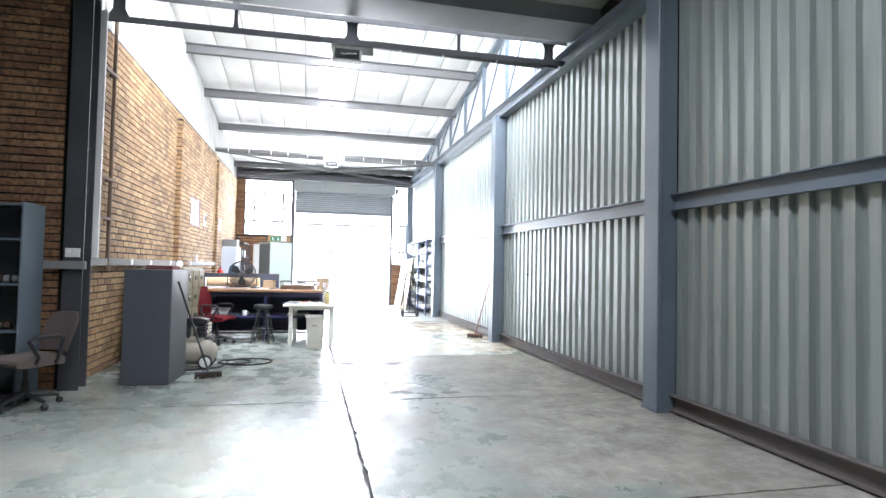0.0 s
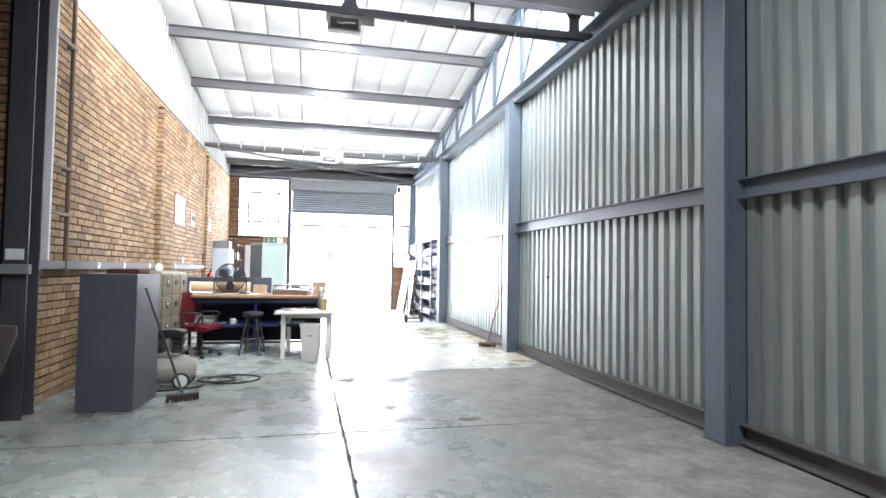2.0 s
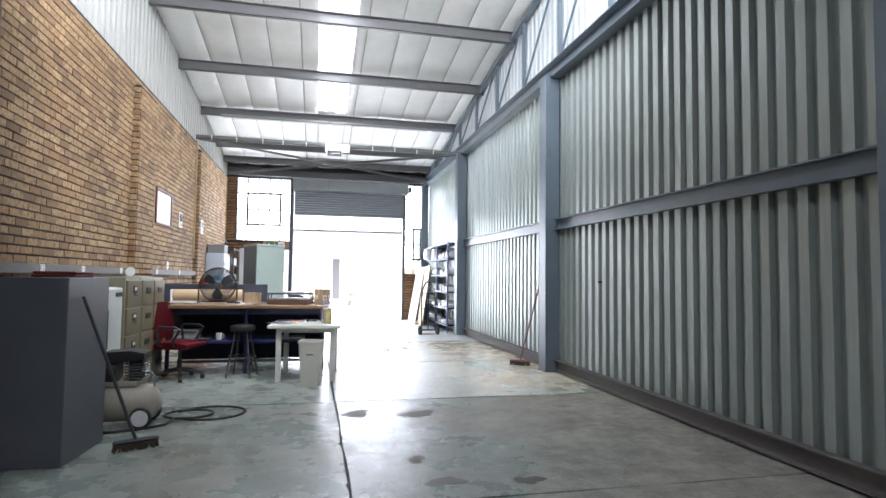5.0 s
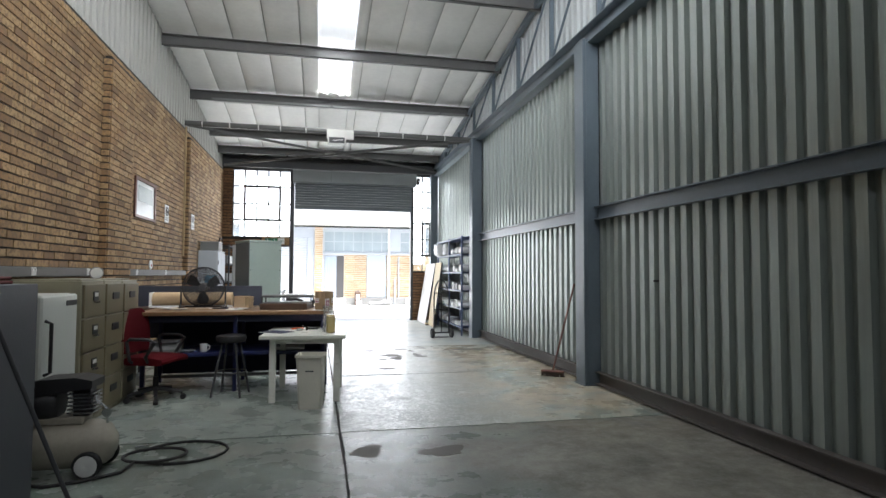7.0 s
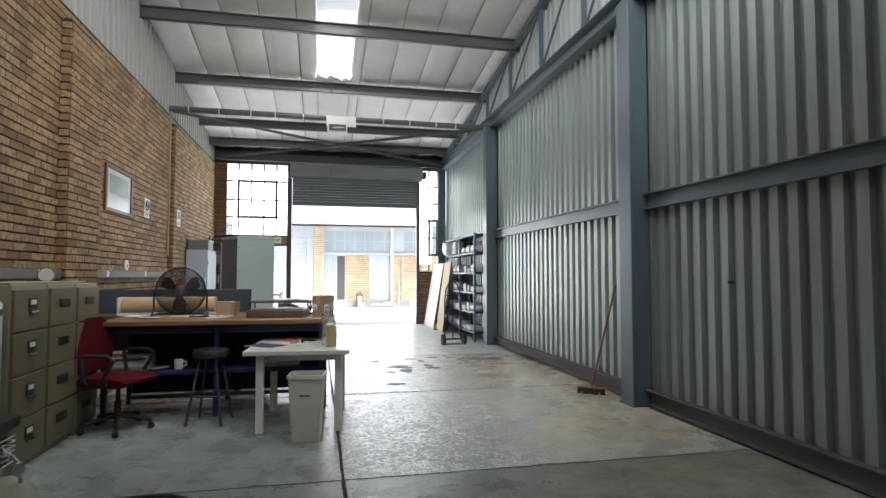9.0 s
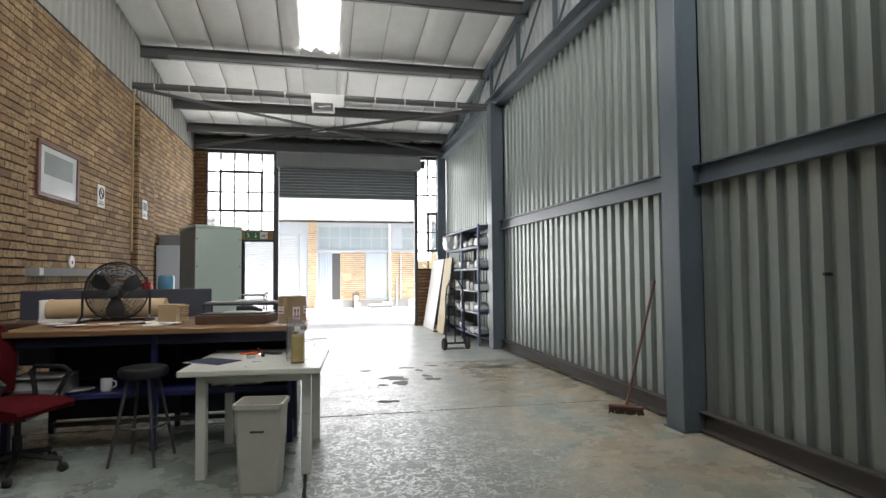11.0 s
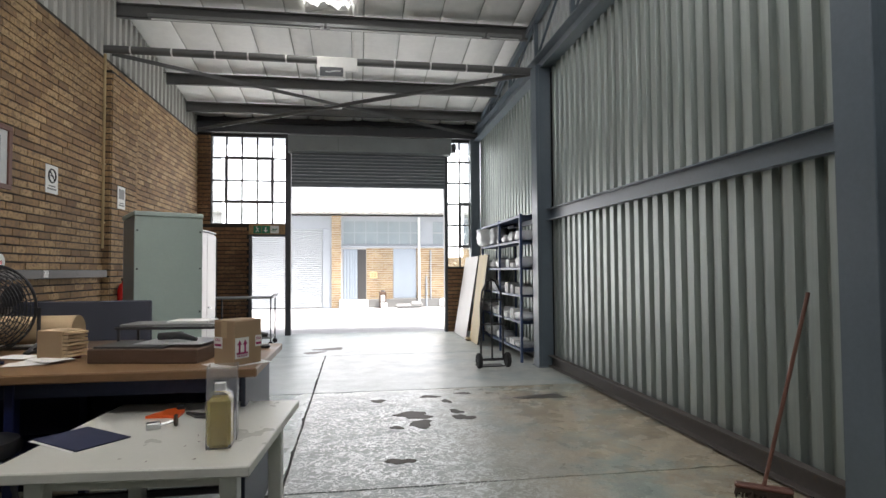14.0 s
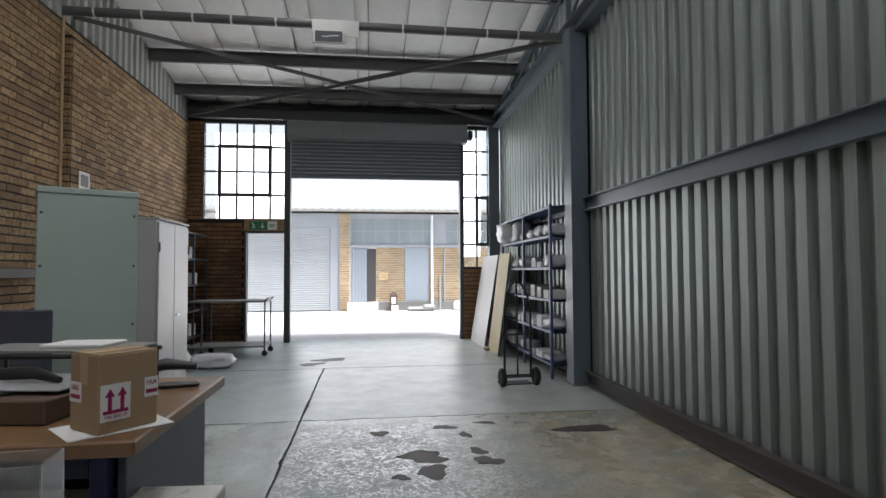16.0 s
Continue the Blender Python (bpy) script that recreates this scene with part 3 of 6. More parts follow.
for y in PURLINS:
    p = Mesh()
    z = roof_z(y) - 0.05
    d = 0.18
    p.box(LEFT - 0.05, 3.72, y - 0.006, y + 0.006, z - d, z).box(LEFT - 0.05, 3.72, y - 0.006, y + 0.075, z - d, z - d + 0.012).box(LEFT - 0.05, 3.72, y - 0.075, y + 0.006, z - 0.012, z)
    setting("purlin", p, purlin_mat, "grey steel roof purlin")

# valley between the two roof bays, with its upright glazing
gut = Mesh().prism([(6.85, 4.78), (7.5, 4.78), (7.5, 5.06), (7.47, 5.06), (7.47, 4.81), (6.88, 4.81), (6.88, 5.06), (6.85, 5.06)], -7.0, 3.72, "x")
setting("valley_gutter", gut, box_grey_mat, "grey steel valley gutter under the roof step")
bay_roof = Mesh()


def bay_z(y):
    return 4.98 + (7.0 - y) * 1.92 / 14.2


for x0, x1, y0, y1 in ((-7.2, 0.03, -7.2, 7.0), (0.69, 3.9, -7.2, 7.0), (0.03, 0.69, -7.2, -3.6), (0.03, 0.69, 4.6, 7.0)):
    bay_roof.add([(x0, y0, bay_z(y0)), (x1, y0, bay_z(y0)), (x1, y1, bay_z(y1)), (x0, y1, bay_z(y1)),
                  (x0, y0, bay_z(y0) + 0.07), (x1, y0, bay_z(y0) + 0.07), (x1, y1, bay_z(y1) + 0.07), (x0, y1, bay_z(y1) + 0.07)],
                 [(0, 1, 2, 3), (4, 7, 6, 5), (0, 4, 5, 1), (1, 5, 6, 2), (2, 6, 7, 3), (3, 7, 4, 0)])
setting("ceiling_bay", bay_roof, clad_mat)
# Assumed rooflight, out of view, to go with the added bay lamp.
setting("rooflight", Mesh().add([(x, y, bay_z(y) + 0.04) for y in (-3.6, 4.6) for x in (0.03, 0.69)], [(0, 1, 3, 2)]), translucent_mat, "translucent roof sheet assumed over the near bay, unseen")
for y in (6.3, 4.2, 2.1, 0.0):
    z = 4.98 + (7.0 - y) * 1.92 / 14.2
    setting("purlin", Mesh().box(-7.0, 3.72, y - 0.04, y + 0.04, z - 0.2, z - 0.01, 0.004), dark_steel_mat, "grey steel roof purlin")
step = Mesh()
for x in [LEFT - 0.2 + 0.82 * k for k in range(8)] + [3.68]:
    step.box(x - 0.02, x + 0.02, 7.46, 7.52, 5.0, roof_z(VALLEY) + 0.05)
step.box(LEFT - 0.2, 3.7, 7.46, 7.52, roof_z(VALLEY) - 0.06, roof_z(VALLEY) + 0.02)
setting("rooflight_frame", step, dark_steel_mat)
setting("rooflight", Mesh().box(LEFT - 0.2, 3.7, 7.485, 7.49, 5.0, roof_z(VALLEY)), translucent_mat, "upright frosted glazing at the roof step")

# lattice girder below the step
gird = Mesh()
gird.angle((LEFT, 7.72, 4.50), (3.62, 7.72, 4.56), 0.075).angle((LEFT, 7.72, 4.82), (3.62, 7.72, 4.88), 0.075)
for x in (-2.5, -1.1, 0.42, 1.95, 3.35):
    w = 0.16 if x in (-2.5, 0.42, 3.35) else 0.05
    gird.prism([(x - w, 4.47), (x + w, 4.47), (x + w * 0.45, 4.62), (x + w * 0.45, 4.76), (x + w, 4.9), (x - w, 4.9), (x - w * 0.45, 4.76), (x - w * 0.45, 4.62)], 7.73, 7.742, "y")
setting("lattice_girder", gird, dark_steel_mat, "dark steel lattice girder with gusset plates")

# yard, far ground and the building across the yard
setting("pavement", Mesh().box(-30, 30, 20.95, 29.6, -0.3, -0.012), yard_mat, "pale sunlit concrete yard")
setting("ground", Mesh().box(-900, 900, -900, 900, -0.5, -0.305), soil_mat)

# ---- more materials ----
grey_cab_mat = surface("slate_grey_enamel", (0.085, 0.09, 0.105), 0.42, vary=0.1, wear=(0.2, 0.2, 0.2), wear_at=0.74)
# Darker copy of the cream enamel: the shade on the drawer fronts is painted in.
cream_shaded_mat = surface("cream_enamel_shaded", (0.175, 0.148, 0.09), 0.45, vary=0.08, wear=(0.24, 0.2, 0.14), wear_at=0.7)
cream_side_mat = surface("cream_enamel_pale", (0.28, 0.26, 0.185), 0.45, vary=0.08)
fridge_mat = surface("fridge_enamel", (0.60, 0.62, 0.58), 0.35, vary=0.05, wear=(0.4, 0.36, 0.3), wear_at=0.74)
green_mat = surface("sage_green_enamel", (0.33, 0.40, 0.36), 0.45, vary=0.05, wear=(0.24, 0.24, 0.2), wear_at=0.76)
pale_cab_mat = surface("pale_grey_enamel", (0.36, 0.365, 0.355), 0.4, vary=0.05)
blue_pale_mat = surface("pale_blue_enamel", (0.50, 0.54, 0.58), 0.4, vary=0.05)
red_mat = surface("red_wool", (0.075, 0.004, 0.007), 0.95, spec=0.15, vary=0.2, grain=180, bumps=0.5)
dark_red_mat = surface("dark_red_tray", (0.16, 0.025, 0.022), 0.6, vary=0.2)
blue_mat = surface("blue_steel_paint", (0.014, 0.02, 0.085), 0.45, vary=0.15)
navy_mat = surface("navy_card", (0.022, 0.028, 0.065), 0.7, vary=0.15)
shelf_mat = surface("blue_shelf_paint", (0.03, 0.058, 0.14), 0.45, vary=0.15, wear=(0.12, 0.1, 0.09), wear_at=0.7)
desk_wood_mat = surface("worn_wood_top", (0.19, 0.105, 0.05), 0.4, vary=0.25, grain=60, wear=(0.13, 0.075, 0.035), wear_at=0.62, stretch=(0.4, 4, 4))
board_mat = surface("white_faced_board", (0.55, 0.53, 0.50), 0.5, vary=0.08, wear=(0.4, 0.36, 0.3), wear_at=0.7)
ply_mat = surface("raw_plywood", (0.52, 0.42, 0.24), 0.65, vary=0.15, stretch=(3, 3, 0.5))
card_mat = surface("brown_cardboard", (0.36, 0.25, 0.15), 0.85, vary=0.08, grain=90, bumps=0.2)
tube_card_mat = surface("kraft_paper_roll", (0.48, 0.35, 0.21), 0.8, vary=0.08)
wood_dark_mat = surface("dark_stained_wood", (0.10, 0.06, 0.04), 0.5, vary=0.25, stretch=(0.5, 5, 5))
paper_mat = surface("white_paper", (0.78, 0.78, 0.76), 0.8, vary=0.04)
table_mat = surface("cream_white_laminate", (0.66, 0.66, 0.60), 0.3, vary=0.05, wear=(0.3, 0.27, 0.22), wear_at=0.68)
bin_mat = surface("dirty_white_plastic", (0.58, 0.56, 0.49), 0.5, vary=0.1, wear=(0.3, 0.26, 0.2), wear_at=0.66)
tank_mat = surface("dusty_beige_paint", (0.36, 0.33, 0.27), 0.5, vary=0.15, wear=(0.2, 0.17, 0.13), wear_at=0.64)
rubber_mat = surface("black_rubber", (0.018, 0.018, 0.018), 0.75, vary=0.3)
chrome_mat = surface("bright_metal", (0.55, 0.56, 0.57), 0.25, 1.0, 0.06)
mesh_chair_mat = surface("brown_chair_fabric", (0.11, 0.085, 0.075), 0.9, vary=0.2, grain=200, bumps=0.5)
screen_mat = surface("dark_blue_grey_fabric", (0.05, 0.055, 0.075), 0.9, vary=0.15, grain=200, bumps=0.4)
orange_mat = surface("orange_plastic", (0.85, 0.13, 0.02), 0.5, vary=0.08)
green_sign_mat = surface("green_sign", (0.01, 0.17, 0.08), 0.4, vary=0.05)
red_gloss_mat = surface("red_gloss_paint", (0.42, 0.015, 0.015), 0.25, vary=0.1)
bottle_blue_mat = surface("blue_water_bottle", (0.10, 0.28, 0.42), 0.15, vary=0.1)
bag_mat = surface("white_plastic_bag", (0.68, 0.69, 0.70), 0.3, vary=0.1, bumps=0.3)
grey_bag_mat = surface("grey_plastic_wrap", (0.33, 0.34, 0.35), 0.35, vary=0.25)
brush_mat = surface("broom_bristle", (0.05, 0.035, 0.025), 0.95, vary=0.3, grain=150, bumps=0.6)
broom_wood_mat = surface("brown_broom_handle", (0.16, 0.07, 0.05), 0.5, vary=0.2)
picture_mat = surface("picture_print_glare", (0.72, 0.74, 0.74), 0.1, vary=0.12)
pipe_mat = surface("rusty_pipe_paint", (0.16, 0.11, 0.07), 0.6, vary=0.3)
conduit_mat = surface("ochre_pipe_paint", (0.46, 0.34, 0.18), 0.55, vary=0.12)
trunk_mat = surface("grey_trunking", (0.2, 0.205, 0.2), 0.5, vary=0.1)
housing_mat = surface("grey_white_housing", (0.58, 0.58, 0.55), 0.6, vary=0.08)
band_mat = surface("white_tape", (0.7, 0.7, 0.68), 0.6, vary=0.05)
facade_grey_mat = surface("facade_pale_paint", (0.32, 0.355, 0.39), 0.7, vary=0.06)
door_blue_mat = surface("pale_blue_door_paint", (0.27, 0.32, 0.37), 0.6, vary=0.06)
# Dark colour that stands for the unlit inside of the far building.
room_shade_mat = surface("room_shade", (0.06, 0.06, 0.06), 0.9)
far_door_mat = surface("grey_white_shutter", (0.38, 0.41, 0.43), 0.5, vary=0.05)
far_glass_mat = surface("far_window_glass", (0.24, 0.29, 0.31), 0.2, vary=0.15, spec=0.7)
magenta_mat = surface("magenta_print", (0.30, 0.01, 0.10), 0.6)
oil_mat, on, ol, ob_ = material("amber_oil")
ol.new(ramp(on, ol, noise_node(on, ol, 6.0), [(0.3, (0.60, 0.47, 0.13)), (0.7, (0.68, 0.54, 0.17))]), ob_.inputs["Base Color"])
ob_.inputs["Transmission Weight"].default_value, ob_.inputs["Roughness"].default_value, ob_.inputs["IOR"].default_value = 0.2, 0.2, 1.3
clear_mat, cn, cl, cb = material("clear_plastic")
cl.new(ramp(cn, cl, noise_node(cn, cl, 20.0), [(0.3, (0.86, 0.87, 0.87)), (0.7, (0.95, 0.95, 0.95))]), cb.inputs["Base Color"])
cb.inputs["Transmission Weight"].default_value, cb.inputs["Roughness"].default_value, cb.inputs["IOR"].default_value = 0.9, 0.1, 1.18

rng = random.Random(11)
Z = Matrix.Identity(4)


def lettering(text, size, mat, parent, m, name="lettering"):
    """Raised letters in the built-in font, as a mesh."""
    cu = bpy.data.curves.new(name, "FONT")
    cu.body, cu.size, cu.extrude, cu.align_x, cu.align_y = text, size, 0.0006, "CENTER", "CENTER"
    tmp = bpy.data.objects.new(name, cu)
    me = bpy.data.meshes.new_from_object(tmp)
    bpy.data.objects.remove(tmp)
    me.materials.clear()
    me.materials.append(mat)
    ob = new(name, me)
    ob.parent = parent
    ob.matrix_local = m
    return ob


# ---- roller door, windows and the small door ----
rd = thing("roller_shutter", pose(1.1, BACK - 0.1, 0), "grey steel roller shutter rolled most of the way up", "roller shutter")
h = Mesh().prism([(-0.20, 4.06), (-0.20, 4.38), (-0.16, 4.42), (0.06, 4.42), (0.06, 4.04), (-0.17, 4.04)], -1.80, 1.82, "x")
part("housing", h, box_grey_mat, rd, "mid-grey dented sheet housing")
part("seam", Mesh().box(-0.72, -0.715, -0.203, -0.199, 4.06, 4.38), dark_steel_mat, rd)
z = 3.34
while z < 4.04:
    prof = [(0.0, z), (-0.016, z + 0.012), (-0.02, z + 0.036), (-0.016, z + 0.06), (0.0, z + 0.072), (0.006, z + 0.072), (0.006, z)]
    sl = Mesh().prism(prof, -1.74, 1.70, "x")
    part("slat", sl, shutter_mat, rd)
    z += 0.074
part("bottom_rail", Mesh().box(-1.74, 1.70, -0.03, 0.02, 3.28, 3.34, 0.006), shutter_mat, rd)
part("chain_hoist", Mesh().box(1.84, 1.93, -0.18, -0.06, 4.1, 4.3, 0.015).tube([(1.9, -0.15, 4.15), (1.9, -0.15, 3.0)], 0.006, 6), black_mat, rd)


def steel_window(name, x0, x1, z0, z1, xs, zs, casement, label):
    """Steel window with glazing bars, an opening light and a pane in each field."""
    w = new(name, Mesh().box(x0, x1, BACK + 0.02, BACK + 0.06, z0, z0 + 0.025).box(x0, x1, BACK + 0.02, BACK + 0.06, z1 - 0.03, z1)
            .box(x0, x0 + 0.025, BACK + 0.02, BACK + 0.06, z0 + 0.025, z1 - 0.03).box(x1 - 0.025, x1, BACK + 0.02, BACK + 0.06, z0 + 0.025, z1 - 0.03).data(name, dark_steel_mat))
    tagged(w, label, "window", "", "structure")
    for x in xs[1:-1]:
        part("glazing_bar", Mesh().box(x - 0.018, x + 0.018, BACK + 0.022, BACK + 0.052, z0 + 0.025, z1 - 0.03), dark_steel_mat, w)
    for z in zs[1:-1]:
        part("glazing_bar", Mesh().box(x0 + 0.025, x1 - 0.025, BACK + 0.024, BACK + 0.05, z - 0.018, z + 0.018), dark_steel_mat, w)
    if casement:
        a, b, c, d = casement
        f = Mesh()
        f.box(a - 0.034, b + 0.034, BACK - 0.005, BACK + 0.021, c - 0.034, c + 0.034).box(a - 0.034, b + 0.034, BACK - 0.005, BACK + 0.021, d - 0.034, d + 0.034)
        f.box(a - 0.034, a + 0.034, BACK - 0.004, BACK + 0.02, c + 0.034, d - 0.034).box(b - 0.034, b + 0.034, BACK - 0.004, BACK + 0.02, c + 0.034, d - 0.034)
        part("opening_light", f, dark_steel_mat, w)
    for a, b in zip(xs, xs[1:]):
        for c, d in zip(zs, zs[1:]):
            p = part("pane", Mesh().box(a + 0.008, b - 0.008, BACK + 0.036, BACK + 0.039, c + 0.008, d - 0.008), glass_mat, w)
            p.visible_shadow = False


xs = [-2.37 + 0.326 * k for k in range(6)]
zs = [2.45, 2.95, 3.42, 3.92, 4.42]
steel_window("window_1", -2.37, -0.74, 2.45, 4.42, xs, zs, (xs[1], xs[4], zs[1], zs[3]), "tall steel window with many small panes, blown out by daylight")
zs2 = [1.47 + 0.492 * k for k in range(7)]
steel_window("window_2", 2.86, 3.42, 1.47, 4.42, [2.86, 3.16, 3.42], zs2, (3.16, 3.40, zs2[1], zs2[3]), "narrow steel window beside the roller door")
dr = new("door_1", Mesh().box(-1.56, -1.50, BACK - 0.02, BACK + 0.1, 0, 2.23, 0.004).box(-1.50, -0.78, BACK - 0.02, BACK + 0.1, 2.18, 2.23, 0.004).data("door_1", dark_steel_mat))
tagged(dr, "narrow steel side door standing open inwards", "door", "", "structure")
leaf = part("leaf", Mesh().box(-0.02, 0.02, -0.72, 0.0, 0.015, 2.16, 0.004), dark_steel_mat, dr)
leaf.matrix_local = pose(-1.515, BACK - 0.03, 0, 0, 0, 11)
part("door_handle", Mesh().tube([(0.02, -0.65, 1.0), (0.07, -0.65, 1.0), (0.07, -0.53, 1.0)], 0.008, 8), chrome_mat, leaf)
es = thing("exit_sign", pose(-1.2, BACK - 0.028, 2.335), "green and white emergency exit sign over the side door", "sign")
for k, (a, b, mt) in enumerate(((-0.26, -0.09, green_sign_mat), (-0.08, 0.09, green_sign_mat), (0.10, 0.28, paper_mat))):
    part("panel", Mesh().box(a, b, -0.006, 0.0, -0.085, 0.085, 0.002), mt, es)
pic = Mesh().bar((0, -0.007, 0.055), (0, -0.007, -0.02), 0.002, 0.02).prism([(-0.045, -0.015), (0.045, -0.015), (0.0, -0.06)], -0.008, -0.0062, "y")
part("arrow", pic, paper_mat, es)
run = Mesh().bar((-0.19, -0.007, 0.03), (-0.17, -0.007, -0.015), 0.002, 0.022).bar((-0.17, -0.007, -0.01), (-0.21, -0.007, -0.055), 0.002, 0.014).bar((-0.17, -0.007, -0.01), (-0.14, -0.007, -0.05), 0.002, 0.014).bar((-0.185, -0.007, 0.02), (-0.14, -0.007, 0.02), 0.002, 0.012)
run.lathe([(0.0, -0.0005), (0.014, -0.0005), (0.014, 0.0015), (0, 0.0015)], 12, pose(-0.195, -0.007, 0.052, 90, 0, 0))
part("running_figure_mark", run, paper_mat, es)
part("print_bar", Mesh().box(0.13, 0.25, -0.0075, -0.006, 0.0, 0.02).box(0.13, 0.22, -0.0075, -0.006, -0.035, -0.02), green_sign_mat, es)

# ---- across the yard ----
OY = 29.6
op = thing("workshop_building", pose(0, OY, 0), "low brick workshop with white roller door and grey window band", "building")
part("pier", Mesh().box(-0.17, 0.19, -0.12, 0.3, 0, 3.5), yard_mat, op)
part("wall", Mesh().box(0.19, 9.0, 0.0, 0.3, 0.0, 2.28).box(-9, -3.9, -0.02, 0.3, 0, 3.5), yard_mat, op)
part("wall", Mesh().box(-9.0, 9.0, 0.31, 8.0, 0, 3.5), room_shade_mat, op)
part("plinth", Mesh().box(0.19, 9.0, -0.05, 0.0, 0, 0.32, 0.01), trunk_mat, op)
part("fascia", Mesh().box(-3.9, -0.17, -0.05, 0.3, 3.0, 3.5, 0.01), facade_grey_mat, op)
rf = Mesh()
rf.add([(-9.2, -0.5, 3.55), (9.2, -0.5, 3.55), (9.2, 8, 3.8), (-9.2, 8, 3.8), (-9.2, -0.5, 3.6), (9.2, -0.5, 3.6), (9.2, 8, 3.85), (-9.2, 8, 3.85)],
       [(0, 1, 2, 3), (4, 7, 6, 5), (0, 4, 5, 1), (1, 5, 6, 2), (2, 6, 7, 3), (3, 7, 4, 0)])
for k in range(62):
    rf.prism([(-9.1 + k * 0.295, 3.6), (-9.0 + k * 0.295, 3.645), (-8.95 + k * 0.295, 3.6)], -0.52, -0.1, "y")
part("roof", rf, clad_mat, op, "ribbed sheet roof")
od = part("roller_door", Mesh().box(-3.85, -0.5, 0.0, 0.04, 0.02, 3.0), far_door_mat, op, "white ribbed roller door")
for k in range(38):
    part("slat", Mesh().prism([(0.0, 0.03 + k * 0.077), (-0.022, 0.05 + k * 0.077), (-0.022, 0.08 + k * 0.077), (0.0, 0.1 + k * 0.077)], -3.85, -0.52, "x"), far_door_mat, od)
part("door_jamb", Mesh().box(-0.5, -0.17, -0.06, 0.1, 0, 3.0, 0.01), facade_grey_mat, op)
part("window_sill", Mesh().box(0.19, 9.0, -0.06, 0.05, 2.28, 2.36, 0.01), facade_grey_mat, op)
wb = part("window_band", Mesh().box(0.19, 9.0, 0.02, 0.1, 2.36, 3.5), facade_grey_mat, op)
for k in range(20):
    x = 0.28 + k * 0.43
    if 2.95 < x < 3.3:
        continue
    for c, d in ((2.42, 2.84), (2.88, 3.3)):
        part("pane", Mesh().box(x, x + 0.39, 0.008, 0.018, c, d), far_glass_mat, wb)
part("rain_pipe", Mesh().tube([(3.16, -0.1, 3.45), (3.16, -0.1, 0.2)], 0.05, 10), white_metal_mat, op)
part("pipe", Mesh().tube([(3.62, -0.06, 2.2), (3.62, -0.06, 0.3)], 0.03, 8).tube([(3.45, -0.06, 1.2), (3.45, -0.06, 0.0)], 0.035, 8), facade_grey_mat, op)
odr = part("open_door", Mesh().box(0.27, 0.8, -0.05, -0.01, 0.3, 2.22, 0.005), door_blue_mat, op, "pale blue folding door, part open")
for k in range(5):
    part("fold", Mesh().box(0.28 + k * 0.105, 0.365 + k * 0.105, -0.07, -0.05, 0.32, 2.2, 0.008), door_blue_mat, odr)
# Flat dark panel: the shade of the room behind is put into its colour.
part("doorway_shade", Mesh().box(0.8, 1.13, -0.012, 0.02, 0.3, 2.22), room_shade_mat, op)
part("door_step", Mesh().box(0.12, 1.2, -0.6, 0.0, 0.0, 0.3, 0.02), plaster_mat, op)
part("blank_panel", Mesh().box(2.17, 3.05, -0.04, 0.0, 0.34, 2.24, 0.006), door_blue_mat, op, "pale blue-grey blank panel")
num = part("number_plate", Mesh().box(1.26, 1.56, -0.04, -0.019, 1.1, 1.36, 0.004), ply_mat, op)
lettering("20", 0.2, surface("number_print", (0.3, 0.2, 0.08), 0.7), num, pose(1.41, -0.042, 1.23, 90, 0, 0))
part("roof_step", Mesh().box(-0.1, 0.0, -0.1, 0.0, 0, 0.3), trunk_mat, op)
for x, w_, z1, mt in ((1.62, 0.26, 0.62, wood_dark_mat), (1.66, 0.24, 0.22, band_mat)):
    ob = thing("gas_heater" if z1 > 0.5 else "gas_canister", pose(x, OY - (0.28 if z1 > 0.5 else 0.62), -0.012), "small upright metal heater against the far brick wall" if z1 > 0.5 else "low pale canister standing in the yard", "heater" if z1 > 0.5 else "canister")
    part("body", Mesh().box(0, w_, -0.12, 0.12, 0.0, z1, 0.02), mt, ob)
    part("cap", Mesh().box(0.05, w_ - 0.05, -0.09, 0.09, z1, z1 + 0.05, 0.015), black_mat, ob)
    part("grille", Mesh().box(0.05, w_ - 0.05, -0.13, -0.12, z1 * 0.4, z1 * 0.8, 0.004), band_mat, ob)
for k, (x, w_, hh) in enumerate(((2.2, 0.85, 0.16), (2.75, 0.5, 0.24), (3.9, 0.6, 0.35))):
    ob = thing("plaster_sack", pose(x, OY - 0.45, -0.012), "pale sack lying by the far wall", "sack", "sacks by the far wall")
    part("body", Mesh().box(0, w_, -0.2, 0.15, 0, hh, 0.08), trunk_mat if k < 2 else plaster_mat, ob)

# ---- fixings on the brick wall ----
def wall_thing(name, y, z, label, category, x=LEFT + 0.022):
    return thing(name, pose(x, y, z), label, category)


pf = wall_thing("picture_frame", 13.49, 2.56, "brown wooden picture frame with glazed print, reflection painted pale", "picture")
f = Mesh().box(0, 0.03, -0.53, 0.53, -0.315, -0.265, 0.005).box(0, 0.03, -0.53, 0.53, 0.265, 0.315, 0.005).box(0, 0.03, -0.53, -0.47, -0.265, 0.265, 0.005).box(0, 0.03, 0.47, 0.53, -0.265, 0.265, 0.005)
part("frame", f, broom_wood_mat, pf)
# The glass's white reflection is put into the print's pale colour.
part("print", Mesh().box(0.0, 0.012, -0.47, 0.47, -0.265, 0.265), picture_mat, pf)
part("printed_panel", Mesh().box(0.012, 0.0135, -0.36, 0.36, -0.05, 0.2), surface("print_green_grey", (0.30, 0.34, 0.33), 0.2), pf)
